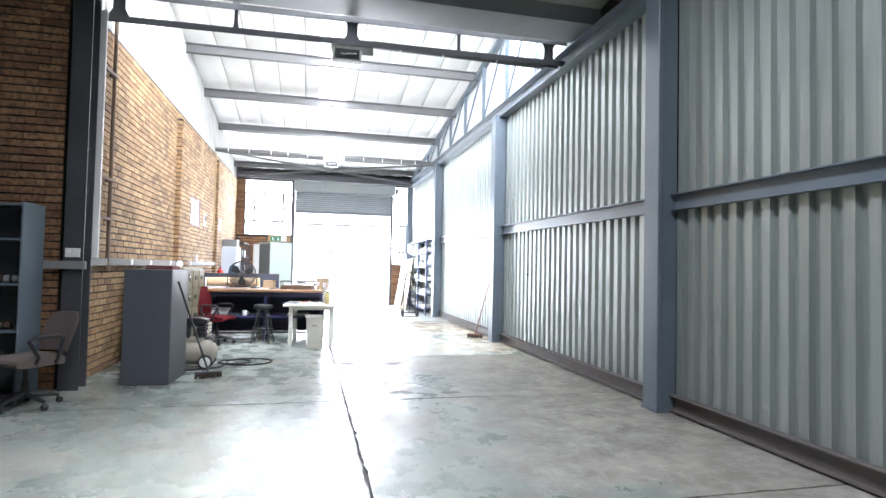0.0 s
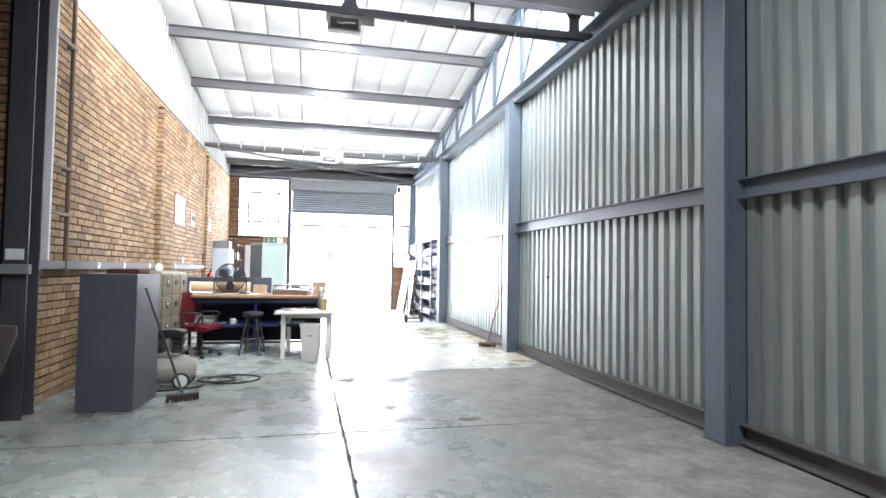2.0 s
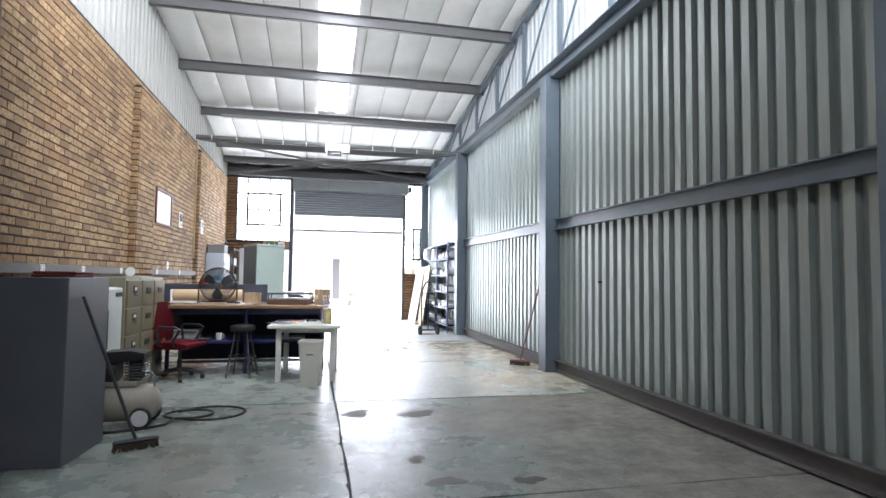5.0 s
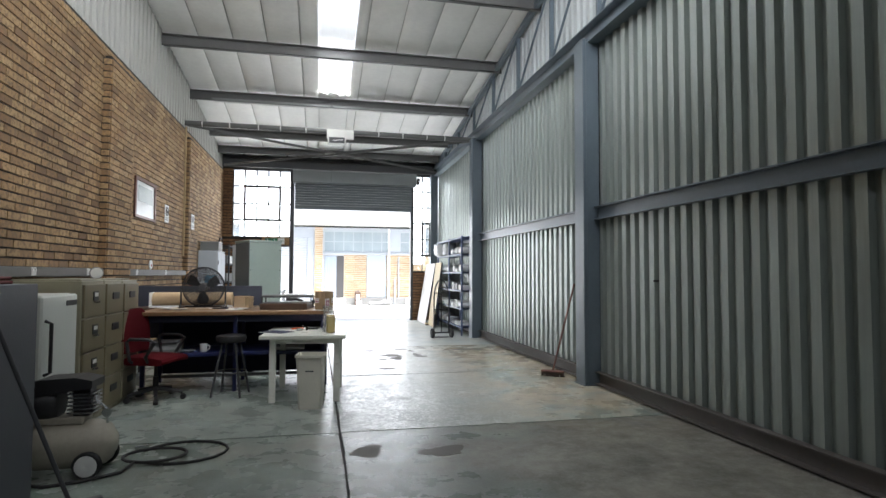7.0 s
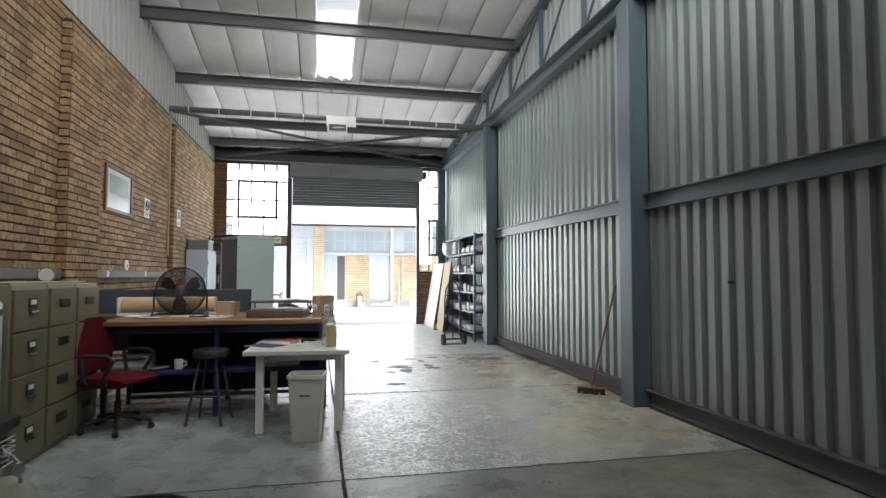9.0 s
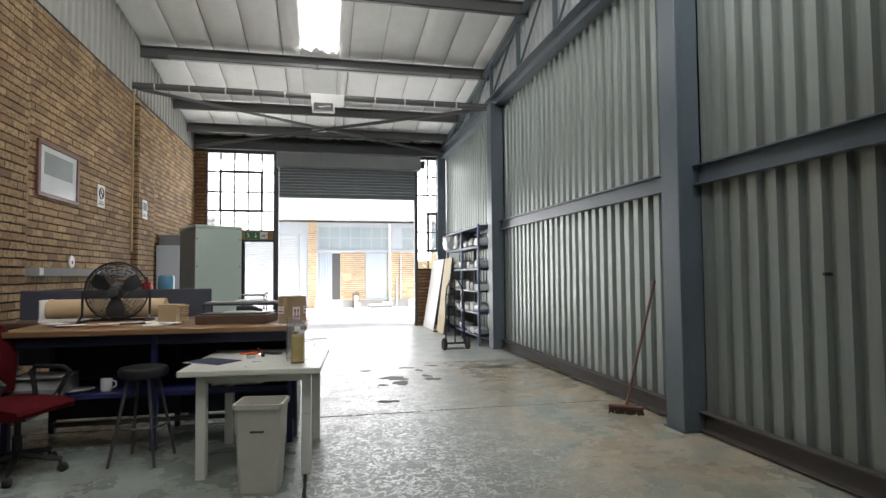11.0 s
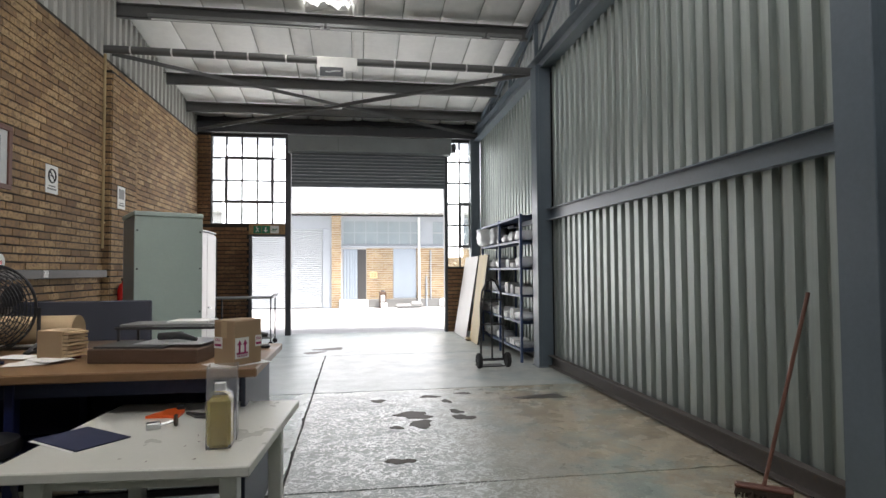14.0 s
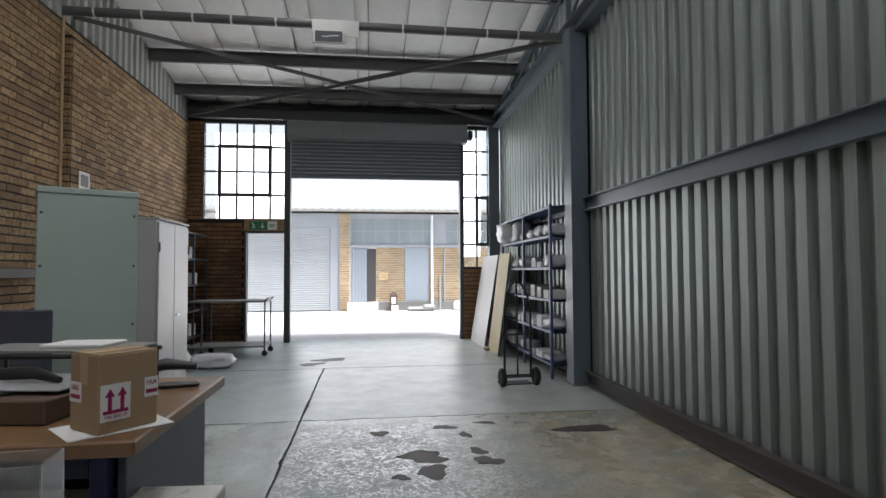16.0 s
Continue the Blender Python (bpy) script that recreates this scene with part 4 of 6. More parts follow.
for nm, y, x, lab in (("no_smoking_sign", 14.80, LEFT + 0.022, "white no-smoking sign screwed to the brick wall"), ("notice_sign", 16.45, LEFT + 0.118, "faded white notice on the brick pier")):
    s = thing(nm, pose(x, y, 2.48), lab, "sign")
    part("plate", Mesh().box(0, 0.006, -0.13, 0.13, -0.16, 0.16, 0.002), paper_mat, s)
    if nm == "no_smoking_sign":
        ring = [(0.008, 0.075 * math.cos(a), 0.04 + 0.075 * math.sin(a)) for a in (2 * math.pi * k / 24 for k in range(24))]
        part("ring", Mesh().tube(ring, 0.009, 6, True), black_mat, s)
        part("slash", Mesh().bar((0.008, -0.05, 0.09), (0.008, 0.05, -0.01), 0.014, 0.003), black_mat, s)
        part("cigarette_mark", Mesh().box(0.006, 0.008, -0.04, 0.04, 0.034, 0.046), black_mat, s)
    else:
        part("picture_mark", Mesh().box(0.006, 0.0075, -0.09, 0.09, -0.02, 0.12), trunk_mat, s)
    part("print_bar", Mesh().box(0.006, 0.0075, -0.09, 0.09, -0.12, -0.1).box(0.006, 0.0075, -0.07, 0.07, -0.085, -0.07), trunk_mat, s)
dl = wall_thing("wall_dial", 13.88, 1.535, "round white dial with a red mark hung on the brick", "dial")
part("disc", Mesh().lathe([(0, 0), (0.075, 0), (0.08, 0.006), (0.076, 0.016), (0, 0.018)], 24, pose(0, 0, 0, 0, 90, 0)), paper_mat, dl, "", True)
part("mark", Mesh().box(0.0185, 0.02, -0.02, 0.025, -0.03, 0.012, 0.0005), red_gloss_mat, dl)
# Black stub added for the dark of a small hole in the sheet.
pg = thing("wall_plug", pose(3.62, 9.15, 1.332), "small dark stub standing for a hole in the ribbed wall sheet", "plug")
part("stem", Mesh().lathe([(0, -0.008), (0.012, -0.008), (0.012, 0.06), (0, 0.06)], 12, pose(0, 0, 0, 0, 90, 0)), black_mat, pg)
duct_mat = surface("dusty_grey_duct", (0.115, 0.11, 0.1), 0.6, vary=0.2, wear=(0.07, 0.06, 0.05), wear_at=0.6)
tk = wall_thing("cable_trunking", 0, 1.405, "grey cable trunking along the brick wall", "trunking")
part("duct", Mesh().box(0, 0.06, 7.2, 11.68, -0.05, 0.05, 0.006), duct_mat, tk)
part("duct", Mesh().box(0, 0.06, 12.64, 16.12, -0.05, 0.05, 0.006), duct_mat, tk)
part("lid_line", Mesh().box(0.06, 0.063, 7.2, 11.68, -0.03, 0.03).box(0.06, 0.063, 12.64, 16.12, -0.03, 0.03), duct_mat, tk)
for y in (8.9, 9.9, 11.2, 13.0, 14.6):
    so = wall_thing("wall_socket", y, 1.41, "white socket outlet on the trunking", "socket", LEFT + 0.075)
    part("plate", Mesh().box(0, 0.012, -0.05, 0.05, -0.04, 0.04, 0.004), housing_mat, so)
    part("switch", Mesh().box(0.012, 0.017, -0.04, -0.02, 0.0, 0.025).box(0.012, 0.017, 0.02, 0.04, 0.0, 0.025), paper_mat, so)
so = thing("wall_socket", pose(-2.58, 6.855, 1.5), "white double socket on the dark steel column", "socket")
part("plate", Mesh().box(-0.075, 0.075, -0.012, 0.0, -0.05, 0.05, 0.004), band_mat, so)
part("switch", Mesh().box(-0.05, -0.02, -0.017, -0.012, 0.0, 0.03).box(0.02, 0.05, -0.017, -0.012, 0.0, 0.03), paper_mat, so)
tb_ = thing("ledge_trunking", pose(-2.5, 6.9, 1.37), "grey trunking across the foot of the column", "trunking")
part("duct", Mesh().box(-0.75, 0.06, -0.1, -0.045, -0.05, 0.04, 0.006), trunk_mat, tb_)
pp = wall_thing("down_pipe", 7.92, 0, "rusty brown iron pipe rising up the brick wall", "pipe", LEFT)
part("pipe", Mesh().tube([(0.075, 0, 1.3), (0.075, 0, 4.62)], 0.024, 12), pipe_mat, pp)
for z in (1.95, 2.45, 3.8):
    part("bracket", Mesh().bar((0.1, 0.03, z), (0.02, -0.85, z + 0.03), 0.03, 0.035).box(0.0, 0.06, -0.03, 0.03, z - 0.02, z + 0.02), pipe_mat, pp)
cp = wall_thing("conduit", 16.09, 0, "thin ochre-painted conduit down the brick wall", "pipe", LEFT)
part("pipe", Mesh().tube([(0.03, 0, 1.75), (0.03, 0, 4.42)], 0.018, 10), conduit_mat, cp)
for z in (2.1, 2.9, 3.7):
    part("saddle", Mesh().box(0.0, 0.05, -0.035, 0.035, z - 0.012, z + 0.012, 0.003), conduit_mat, cp)
ex = thing("fire_extinguisher", pose(LEFT + 0.19, 16.4, 0.82), "red fire extinguisher hung on the brick pier", "extinguisher")
part("cylinder", Mesh().lathe([(0.0, 0), (0.07, 0), (0.08, 0.02), (0.08, 0.36), (0.06, 0.42), (0.025, 0.45), (0.025, 0.48), (0, 0.48)], 20), red_gloss_mat, ex, "", True)
part("valve", Mesh().box(-0.02, 0.02, -0.05, 0.03, 0.48, 0.52, 0.006), black_mat, ex)
part("hook", Mesh().box(-0.09, -0.06, -0.02, 0.02, 0.3, 0.42), dark_steel_mat, ex)

# ---- roof services ----
for nm, y, zt, x0, x1, bx, lab in (("duct_tube", 16.2, 4.50, LEFT - 0.1, 3.62, 0.5, "grey conduit tube spanning the hall with white bands"), ("duct_tube", 7.815, 4.52, 0.7, 3.3, 0.42, "grey conduit tube fixed below the lattice girder")):
    d = thing(nm, pose(0, y, zt), lab, "conduit")
    part("tube", Mesh().tube([(x0, 0, 0.03), (x1, 0, 0.0)], 0.055, 12), purlin_mat, d, "", True)
    for k in range(11 if x0 < 0 else 3):
        x = x0 + 0.35 + (x1 - x0 - 0.6) * (k + 0.3 * rng.random()) / (11 if x0 < 0 else 3)
        part("band", Mesh().lathe([(0.0565, -0.012), (0.0565, 0.012)], 14, pose(x, 0, 0.03 - 0.03 * (x - x0) / (x1 - x0), 0, 90, 0), False), band_mat, d)
    u = thing("sensor_housing", pose(bx, y, zt), "white sheet-metal housing with a square lens", "sensor housing")
    part("plate", Mesh().box(-0.28, 0.30, -0.075, -0.06, -0.16, 0.05, 0.004), housing_mat, u)
    part("body", Mesh().box(-0.26, 0.13, -0.2, -0.077, -0.3, -0.15, 0.01), housing_mat, u)
    part("lens", Mesh().box(-0.23, 0.10, -0.206, -0.2, -0.28, -0.15), dark_steel_mat, u)
    part("lens_mark", Mesh().tube([(-0.15, -0.208, -0.215), (-0.1, -0.208, -0.225), (-0.05, -0.208, -0.21), (0.06, -0.208, -0.205)], 0.007, 6), band_mat, u)
xb = thing("cross_brace", pose(0.35, 18.55, 4.56), "crossed steel angle wind bracing under the roof", "bracing")
for p, q in (((-3.0, -2.2, -0.02), (3.2, 1.95, -0.04)), ((3.2, -2.3, -0.04), (-2.95, 1.95, -0.06))):
    part("brace", Mesh().angle(p, q, 0.05), purlin_mat, xb)
part("plate", Mesh().box(-0.16, 0.16, -0.12, 0.12, -0.06, -0.048), trunk_mat, xb)
for x0, x1 in ((-2.2, 0.3), (0.34, 2.8), (2.84, 3.4)):
    fl = thing("batten_light", pose(0, 16.5, roof_z(16.6) - 0.24), "unlit fluorescent batten light under a purlin", "ceiling light", "batten lights")
    part("body", Mesh().box(x0, x1, -0.1, -0.02, -0.055, 0.0, 0.006), trunk_mat, fl)
    part("tube", Mesh().tube([(x0 + 0.05, -0.06, -0.07), (x1 - 0.05, -0.06, -0.07)], 0.014, 8), band_mat, fl)

# ---- steel cabinets ----
def drawer_cabinet(m, w, d, hgt, n, body_mat, front_mat, label, holders=True):
    c = thing("filing_cabinet", m, label, "filing cabinet", "filing cabinets")
    part("body", Mesh().box(-d, -0.02, 0, w, 0, hgt, 0.006), body_mat, c)
    for k in range(n):
        z0 = 0.05 + k * (hgt - 0.08) / n
        dr_ = part("drawer", Mesh().box(-0.02, 0.004, 0.012, w - 0.012, z0 + 0.005, z0 + (hgt - 0.08) / n - 0.007, 0.004), front_mat, c)
        zc = z0 + (hgt - 0.08) / n * 0.62
        if holders:
            part("label_holder", Mesh().box(0.004, 0.012, w / 2 - 0.06, w / 2 + 0.06, zc - 0.04, zc + 0.05, 0.003), black_mat, dr_)
            part("label", Mesh().box(0.012, 0.0135, w / 2 - 0.04, w / 2 + 0.04, zc + 0.0, zc + 0.035), paper_mat, dr_)
            part("handle", Mesh().box(0.004, 0.03, w / 2 - 0.045, w / 2 + 0.045, zc - 0.06, zc - 0.045, 0.004), chrome_mat, dr_)
        else:
            part("handle", Mesh().box(0.004, 0.014, w / 2 - 0.09, w / 2 + 0.09, zc - 0.045, zc + 0.025, 0.006), black_mat, dr_)
    return c


drawer_cabinet(pose(-1.93, 9.37, 0), 0.52, 0.62, 1.325, 4, cream_side_mat, cream_shaded_mat, "cream steel filing cabinet with framed label holders")
drawer_cabinet(pose(-1.93, 9.905, 0), 0.5, 0.62, 1.325, 4, cream_side_mat, cream_shaded_mat, "cream steel filing cabinet with recessed black handles", False)
drawer_cabinet(pose(-1.93, 10.42, 0), 0.49, 0.62, 1.32, 4, cream_side_mat, cream_shaded_mat, "cream steel filing cabinet with recessed black handles", False)
drawer_cabinet(pose(-1.563, 7.718, 0, 0, 0, 86), 0.52, 0.68, 1.33, 4, grey_cab_mat, grey_cab_mat, "dark slate-grey steel filing cabinet with bare sides")
tr_ = thing("paper_tray", pose(-1.80, 7.45, 1.33, 0, 0, -8), "dark red flat trays stacked on the grey cabinet", "tray")
for k in range(2):
    part("tray", Mesh().box(-0.17 + 0.01 * k, 0.15, -0.13, 0.13 - 0.01 * k, k * 0.024, k * 0.024 + 0.02, 0.006), dark_red_mat, tr_)
bd = thing("board_sheet", pose(-2.25, 9.1, 1.327), "thin stack of boards lying on the cabinet tops", "board")
part("sheet", Mesh().box(-0.3, 0.28, 0.3, 1.6, 0, 0.012, 0.003), cream_side_mat, bd)
rl = thing("wall_clock_face", pose(-2.32, 10.74, 1.42, 0, 0, 30), "round white dial propped on the filing cabinets", "clock")
part("dial", Mesh().lathe([(0, -0.02), (0.06, -0.02), (0.064, 0), (0.06, 0.02), (0, 0.02)], 20, pose(0, 0, -0.025, 90, 0, 0)), housing_mat, rl, "", True)
part("rim", Mesh().tube([(0.062 * math.cos(a), -0.012, -0.025 + 0.062 * math.sin(a)) for a in (2 * math.pi * k / 20 for k in range(20))], 0.008, 6, True), trunk_mat, rl)

fr = thing("fridge", pose(-1.95, 8.65, 0), "small off-white refrigerator with a black bar handle", "fridge")
part("body", Mesh().box(-0.58, -0.055, 0, 0.65, 0.03, 1.22, 0.012), fridge_mat, fr)
fd = part("door", Mesh().box(-0.05, 0.0, 0.003, 0.647, 0.06, 1.215, 0.014), fridge_mat, fr)
part("handle", Mesh().tube([(0.0, 0.06, 1.02), (0.045, 0.06, 1.0), (0.045, 0.06, 0.62), (0.0, 0.06, 0.6)], 0.014, 8), black_mat, fd)
part("badge", Mesh().box(0.0, 0.006, 0.42, 0.62, 1.12, 1.165, 0.002), dark_steel_mat, fd)
part("kick_plate", Mesh().box(-0.5, -0.06, 0.02, 0.63, 0.0, 0.03), black_mat, fr)

gc = thing("tall_cabinet", pose(-0.9, 12.5, 0, 0, 0, 29), "tall sage-green steel cabinet turned askew, back panel riveted", "cabinet")
part("back_panel", Mesh().box(0, 0.5, 0, 0.012, 0.02, 1.86, 0.004), green_mat, gc)
part("body", Mesh().box(0.004, 0.496, 0.014, 0.56, 0.0, 1.86, 0.006), steel_mat, gc, "dark grey sides")
part("top", Mesh().box(-0.005, 0.505, -0.006, 0.565, 1.862, 1.9, 0.006), green_mat, gc)
for z in (0.4, 0.75, 1.1, 1.45, 1.75):
    for x in (0.02, 0.48):
        part("rivet", Mesh().lathe([(0, -0.004), (0.006, -0.003), (0.008, 0)], 8, pose(x, -0.001, z, 90, 0, 0) @ pose(0, 0, 0, 180)), dark_steel_mat, gc)


def door_cabinet(m, w, d, hgt, mat, label):
    c = thing("stationery_cabinet", m, label, "cabinet")
    part("body", Mesh().box(-d, -0.022, 0, w, 0.0, hgt, 0.006), mat, c)
    part("top", Mesh().box(-d - 0.003, 0.004, -0.003, w + 0.003, hgt, hgt + 0.02, 0.005), mat, c)
    for k in range(2):
        dd = part("door", Mesh().box(-0.02, 0.0, k * w / 2 + 0.005, (k + 1) * w / 2 - 0.005, 0.05, hgt - 0.02, 0.004), mat, c)
        for z in (0.35, hgt - 0.3):
            part("hinge", Mesh().tube([(0.004, 0.01 if k == 0 else w - 0.01, z), (0.004, 0.01 if k == 0 else w - 0.01, z + 0.09)], 0.008, 8), dark_steel_mat, dd)
        if k:
            part("handle", Mesh().tube([(0.0, w / 2 + 0.05, hgt * 0.52), (0.035, w / 2 + 0.05, hgt * 0.52), (0.035, w / 2 - 0.05, hgt * 0.52)], 0.009, 8), chrome_mat, dd)
    return c


door_cabinet(pose(-1.0, 14.6, 0), 0.85, 0.45, 1.9, pale_cab_mat, "pale grey two-door steel stationery cabinet, closed")
door_cabinet(pose(-2.17, 17.4, 0), 0.95, 0.43, 1.9, blue_pale_mat, "pale blue-white two-door steel cabinet against the brick wall")
crt = thing("storage_crate", pose(-2.4, 17.85, 1.92), "grey plastic crate with a dark handle on the cabinet top", "crate")
for a, b, c, d in ((-0.2, 0.2, -0.26, -0.245), (-0.2, 0.2, 0.245, 0.26), (-0.2, -0.185, -0.245, 0.245), (0.185, 0.2, -0.245, 0.245)):
    part("side", Mesh().box(a, b, c, d, 0.008, 0.2, 0.003), trunk_mat, crt)
part("base", Mesh().box(-0.2, 0.2, -0.26, 0.26, 0.0, 0.008), trunk_mat, crt)
part("rim", Mesh().box(-0.215, 0.215, -0.275, -0.245, 0.2, 0.215, 0.003).box(-0.215, 0.215, 0.245, 0.275, 0.2, 0.215, 0.003).box(-0.215, -0.185, -0.245, 0.245, 0.2, 0.215, 0.003).box(0.185, 0.215, -0.245, 0.245, 0.2, 0.215, 0.003), grey_bag_mat, crt)
part("handle", Mesh().tube([(0.2, -0.2, 0.2), (0.21, -0.18, 0.3), (0.21, 0.18, 0.3), (0.2, 0.2, 0.2)], 0.012, 8), black_mat, crt)
wcl = thing("water_cooler", pose(-2.05, 15.95, 0), "water cooler with an upturned blue bottle", "water cooler")
part("body", Mesh().box(-0.15, 0.15, -0.15, 0.15, 0, 0.98, 0.015), band_mat, wcl)
part("bottle", Mesh().lathe([(0.04, 0.98), (0.05, 1.02), (0.12, 1.07), (0.125, 1.1), (0.118, 1.14), (0.125, 1.18), (0.125, 1.32), (0.1, 1.36), (0, 1.365)], 20), bottle_blue_mat, wcl, "", True)


def open_rack(name, m, w, d, levels, hgt, mat, label, ys_):
    c = thing(name, m, label, "shelving")
    for y in ys_:
        for x in (0.0, d - 0.035):
            part("upright", Mesh().box(x, x + 0.035, y - 0.003, y + 0.003, 0, hgt).box(x if x == 0 else x + 0.032, (x if x == 0 else x + 0.032) + 0.004, y, y + 0.035, 0, hgt), mat, c)
    for z in levels:
        for a, b in zip(ys_, ys_[1:]):
            part("shelf", Mesh().box(0.004, d - 0.004, a + 0.004, b - 0.004, z - 0.03, z - 0.034).box(0.002, 0.006, a + 0.004, b - 0.004, z - 0.034, z).box(d - 0.006, d - 0.002, a + 0.004, b - 0.004, z - 0.034, z).box(0.004, d - 0.004, a + 0.004, b - 0.004, z - 0.004, z), mat, c)
    return c


LEVELS = (0.2, 0.62, 1.03, 1.45, 1.87, 2.26)
open_rack("steel_shelving", pose(3.26, 16.2, 0), 2.0, 0.32, LEVELS, 2.28, shelf_mat, "blue slotted-steel shelving stacked with white parcels", (0.0, 1.3, 2.65))
open_rack("steel_shelving", pose(-2.5, 18.55, 0), 1.6, 0.4, (0.3, 0.75, 1.2, 1.65, 2.1), 2.12, dark_steel_mat, "dark steel shelving half filled beside the cabinet", (0.0, 0.8, 1.6))


def soft_parcel(name, m, sx, sy, sz, mat, label, group, seed):
    """A lumpy bag or wrapped bundle."""
    r = random.Random(seed)
    bm = bmesh.new()
    bmesh.ops.create_icosphere(bm, subdivisions=3, radius=1.0)
    for v in bm.verts:
        p = v.co
        k = max(abs(p.x), abs(p.y), abs(p.z))
        q = p / k * 0.55 + p * 0.45
        n_ = noise.noise(q * 2.3 + Vector((seed * 3.1, seed, 0))) * 0.22 + noise.noise(q * 6 + Vector((seed, 0, seed))) * 0.07
        q *= 1 + n_
        v.co = Vector((q.x * sx / 2, q.y * sy / 2, max(-1.0, q.z) * sz / 2 + sz / 2))
        v.co.z = max(0.0, v.co.z)
    me = bpy.data.meshes.new(name)
    bm.to_mesh(me)
    bm.free()
    me.materials.append(mat)
    me.shade_smooth()
    ob = new(name, me)
    ob.matrix_world = m
    return tagged(ob, label, "bag", group)


def carton(m, sx, sy, sz, mat, label, group, name="carton"):
    c = thing(name, m, label, "box", group)
    part("body", Mesh().box(-sx / 2, sx / 2, -sy / 2, sy / 2, 0, sz, 0.006), mat, c)
    part("tape", Mesh().box(-sx / 2 - 0.001, sx / 2 + 0.001, -0.02, 0.02, sz - 0.05, sz + 0.001), grey_bag_mat, c)
    return c


seed = 1
for li, z in enumerate(LEVELS[:-1]):
    y = 16.3
    while y < 18.65:
        w = rng.uniform(0.16, 0.34)
        hh = rng.uniform(0.08, 0.19)
        if 17.46 < y + w and y < 17.54:
            y = 17.55
        if rng.random() < 0.5 and li != 4:
            carton(pose(3.42, y + w / 2, z, 0, 0, rng.uniform(-5, 5)), 0.27, w, hh, paper_mat if rng.random() < 0.75 else trunk_mat, "white wrapped carton on the blue shelving", "parcels on the shelving")
        else:
            soft_parcel("wrapped_parcel", pose(3.42, y + w / 2, z), 0.3, w, hh, bag_mat if rng.random() < 0.7 else grey_bag_mat, "crumpled plastic-wrapped bundle on the blue shelving", "parcels on the shelving", seed)
        seed += 1
        y += w + rng.uniform(0.02, 0.12)
soft_parcel("wrapped_parcel", pose(3.34, 18.55, 1.87), 0.46, 0.55, 0.34, bag_mat, "large white plastic bundle hanging over the shelf end", "parcels on the shelving", 77)
soft_parcel("wrapped_parcel", pose(3.4, 18.0, 1.87), 0.32, 0.5, 0.34, grey_bag_mat, "dark grey wrapped bundle on the top shelf", "parcels on the shelving", 78)
for k, (y, z) in enumerate(((18.8, 1.2), (19.3, 1.65), (18.85, 1.65), (19.6, 1.2), (18.8, 0.75), (19.5, 0.3))):
    carton(pose(-2.3, y, z, 0, 0, rng.uniform(-6, 6)), 0.28, 0.3, 0.2, paper_mat if k % 2 else trunk_mat, "small pale box on the dark shelving", "boxes on the dark shelving")

# ---- boards, hand truck, brooms ----
for nm, y0, y1, x0, x1, mt, lab in (("leaning_board", 19.1, 20.45, 2.96, 3.24, board_mat, "large white-faced board leaning by the shelving"), ("leaning_board", 18.25, 19.0, 3.02, 3.24, ply_mat, "pale plywood board leaning against the shelving end")):
    b_ = thing(nm, pose(x0, y0, 0.0), lab, "board", "leaning boards")
    dx = x1 - x0
    m_ = Matrix.Rotation(math.atan2(dx, 1.7), 4, "Y")
    part("panel", Mesh().box(0, 0.03, 0, y1 - y0, 0.012, 1.72, 0.003, m_), mt, b_)
    part("edge_strip", Mesh().box(0, 0.03, -0.006, -0.001, 0.012, 1.72, 0, m_), dark_steel_mat, b_)
b_ = thing("leaning_board", pose(3.14, 18.55, 0.0), "narrow white board leaning behind the plywood", "board", "leaning boards")
part("panel", Mesh().box(0, 0.02, 0.2, 0.62, 0.01, 1.75, 0.003, Matrix.Rotation(0.1, 4, "Y")), board_mat, b_)
hb = thing("hand_brush", pose(3.0, 19.0, 0), "small worn hand brush on the floor by the boards", "brush")
part("block", Mesh().box(-0.05, 0.05, -0.1, 0.1, 0.03, 0.06, 0.01), ply_mat, hb)
part("bristles", Mesh().box(-0.045, 0.045, -0.09, 0.09, 0, 0.03, 0.004), brush_mat, hb)

ht = thing("hand_truck", pose(2.745, 15.93, 0, 0, 0, 4), "black steel two-wheeled hand truck standing upright", "hand truck")
fr_pts = [(-0.17, 0, 0.1), (-0.17, 0, 0.9), (-0.14, 0.02, 1.1), (-0.07, 0.03, 1.24), (0, 0.03, 1.28), (0.07, 0.03, 1.24), (0.14, 0.02, 1.1), (0.17, 0, 0.9), (0.17, 0, 0.1)]
part("frame", Mesh().tube(fr_pts, 0.015, 10), black_mat, ht, "", True)
part("spine", Mesh().tube([(0, 0, 0.1), (0, 0.02, 1.28)], 0.012, 8), black_mat, ht)
for z in (0.12, 0.62, 0.98):
    part("crossbar", Mesh().tube([(-0.17, 0, z), (0.17, 0, z)], 0.011, 8), black_mat, ht)
part("toe_plate", Mesh().box(-0.2, 0.2, 0.0, 0.22, 0.0, 0.012, 0.003).tube([(-0.22, -0.06, 0.11), (0.22, -0.06, 0.11)], 0.01, 8), black_mat, ht)
for x in (-0.215, 0.215):
    wl = part("wheel", Mesh().lathe([(0.05, -0.028), (0.095, -0.03), (0.11, -0.018), (0.11, 0.018), (0.095, 0.03), (0.05, 0.028)], 20, pose(x, -0.06, 0.11, 0, 90, 0)), rubber_mat, ht, "", True)
    part("hub", Mesh().lathe([(0.0, -0.03), (0.05, -0.024), (0.05, 0.024), (0.0, 0.03)], 14, pose(x, -0.06, 0.11, 0, 90, 0)), dark_steel_mat, wl, "", True)


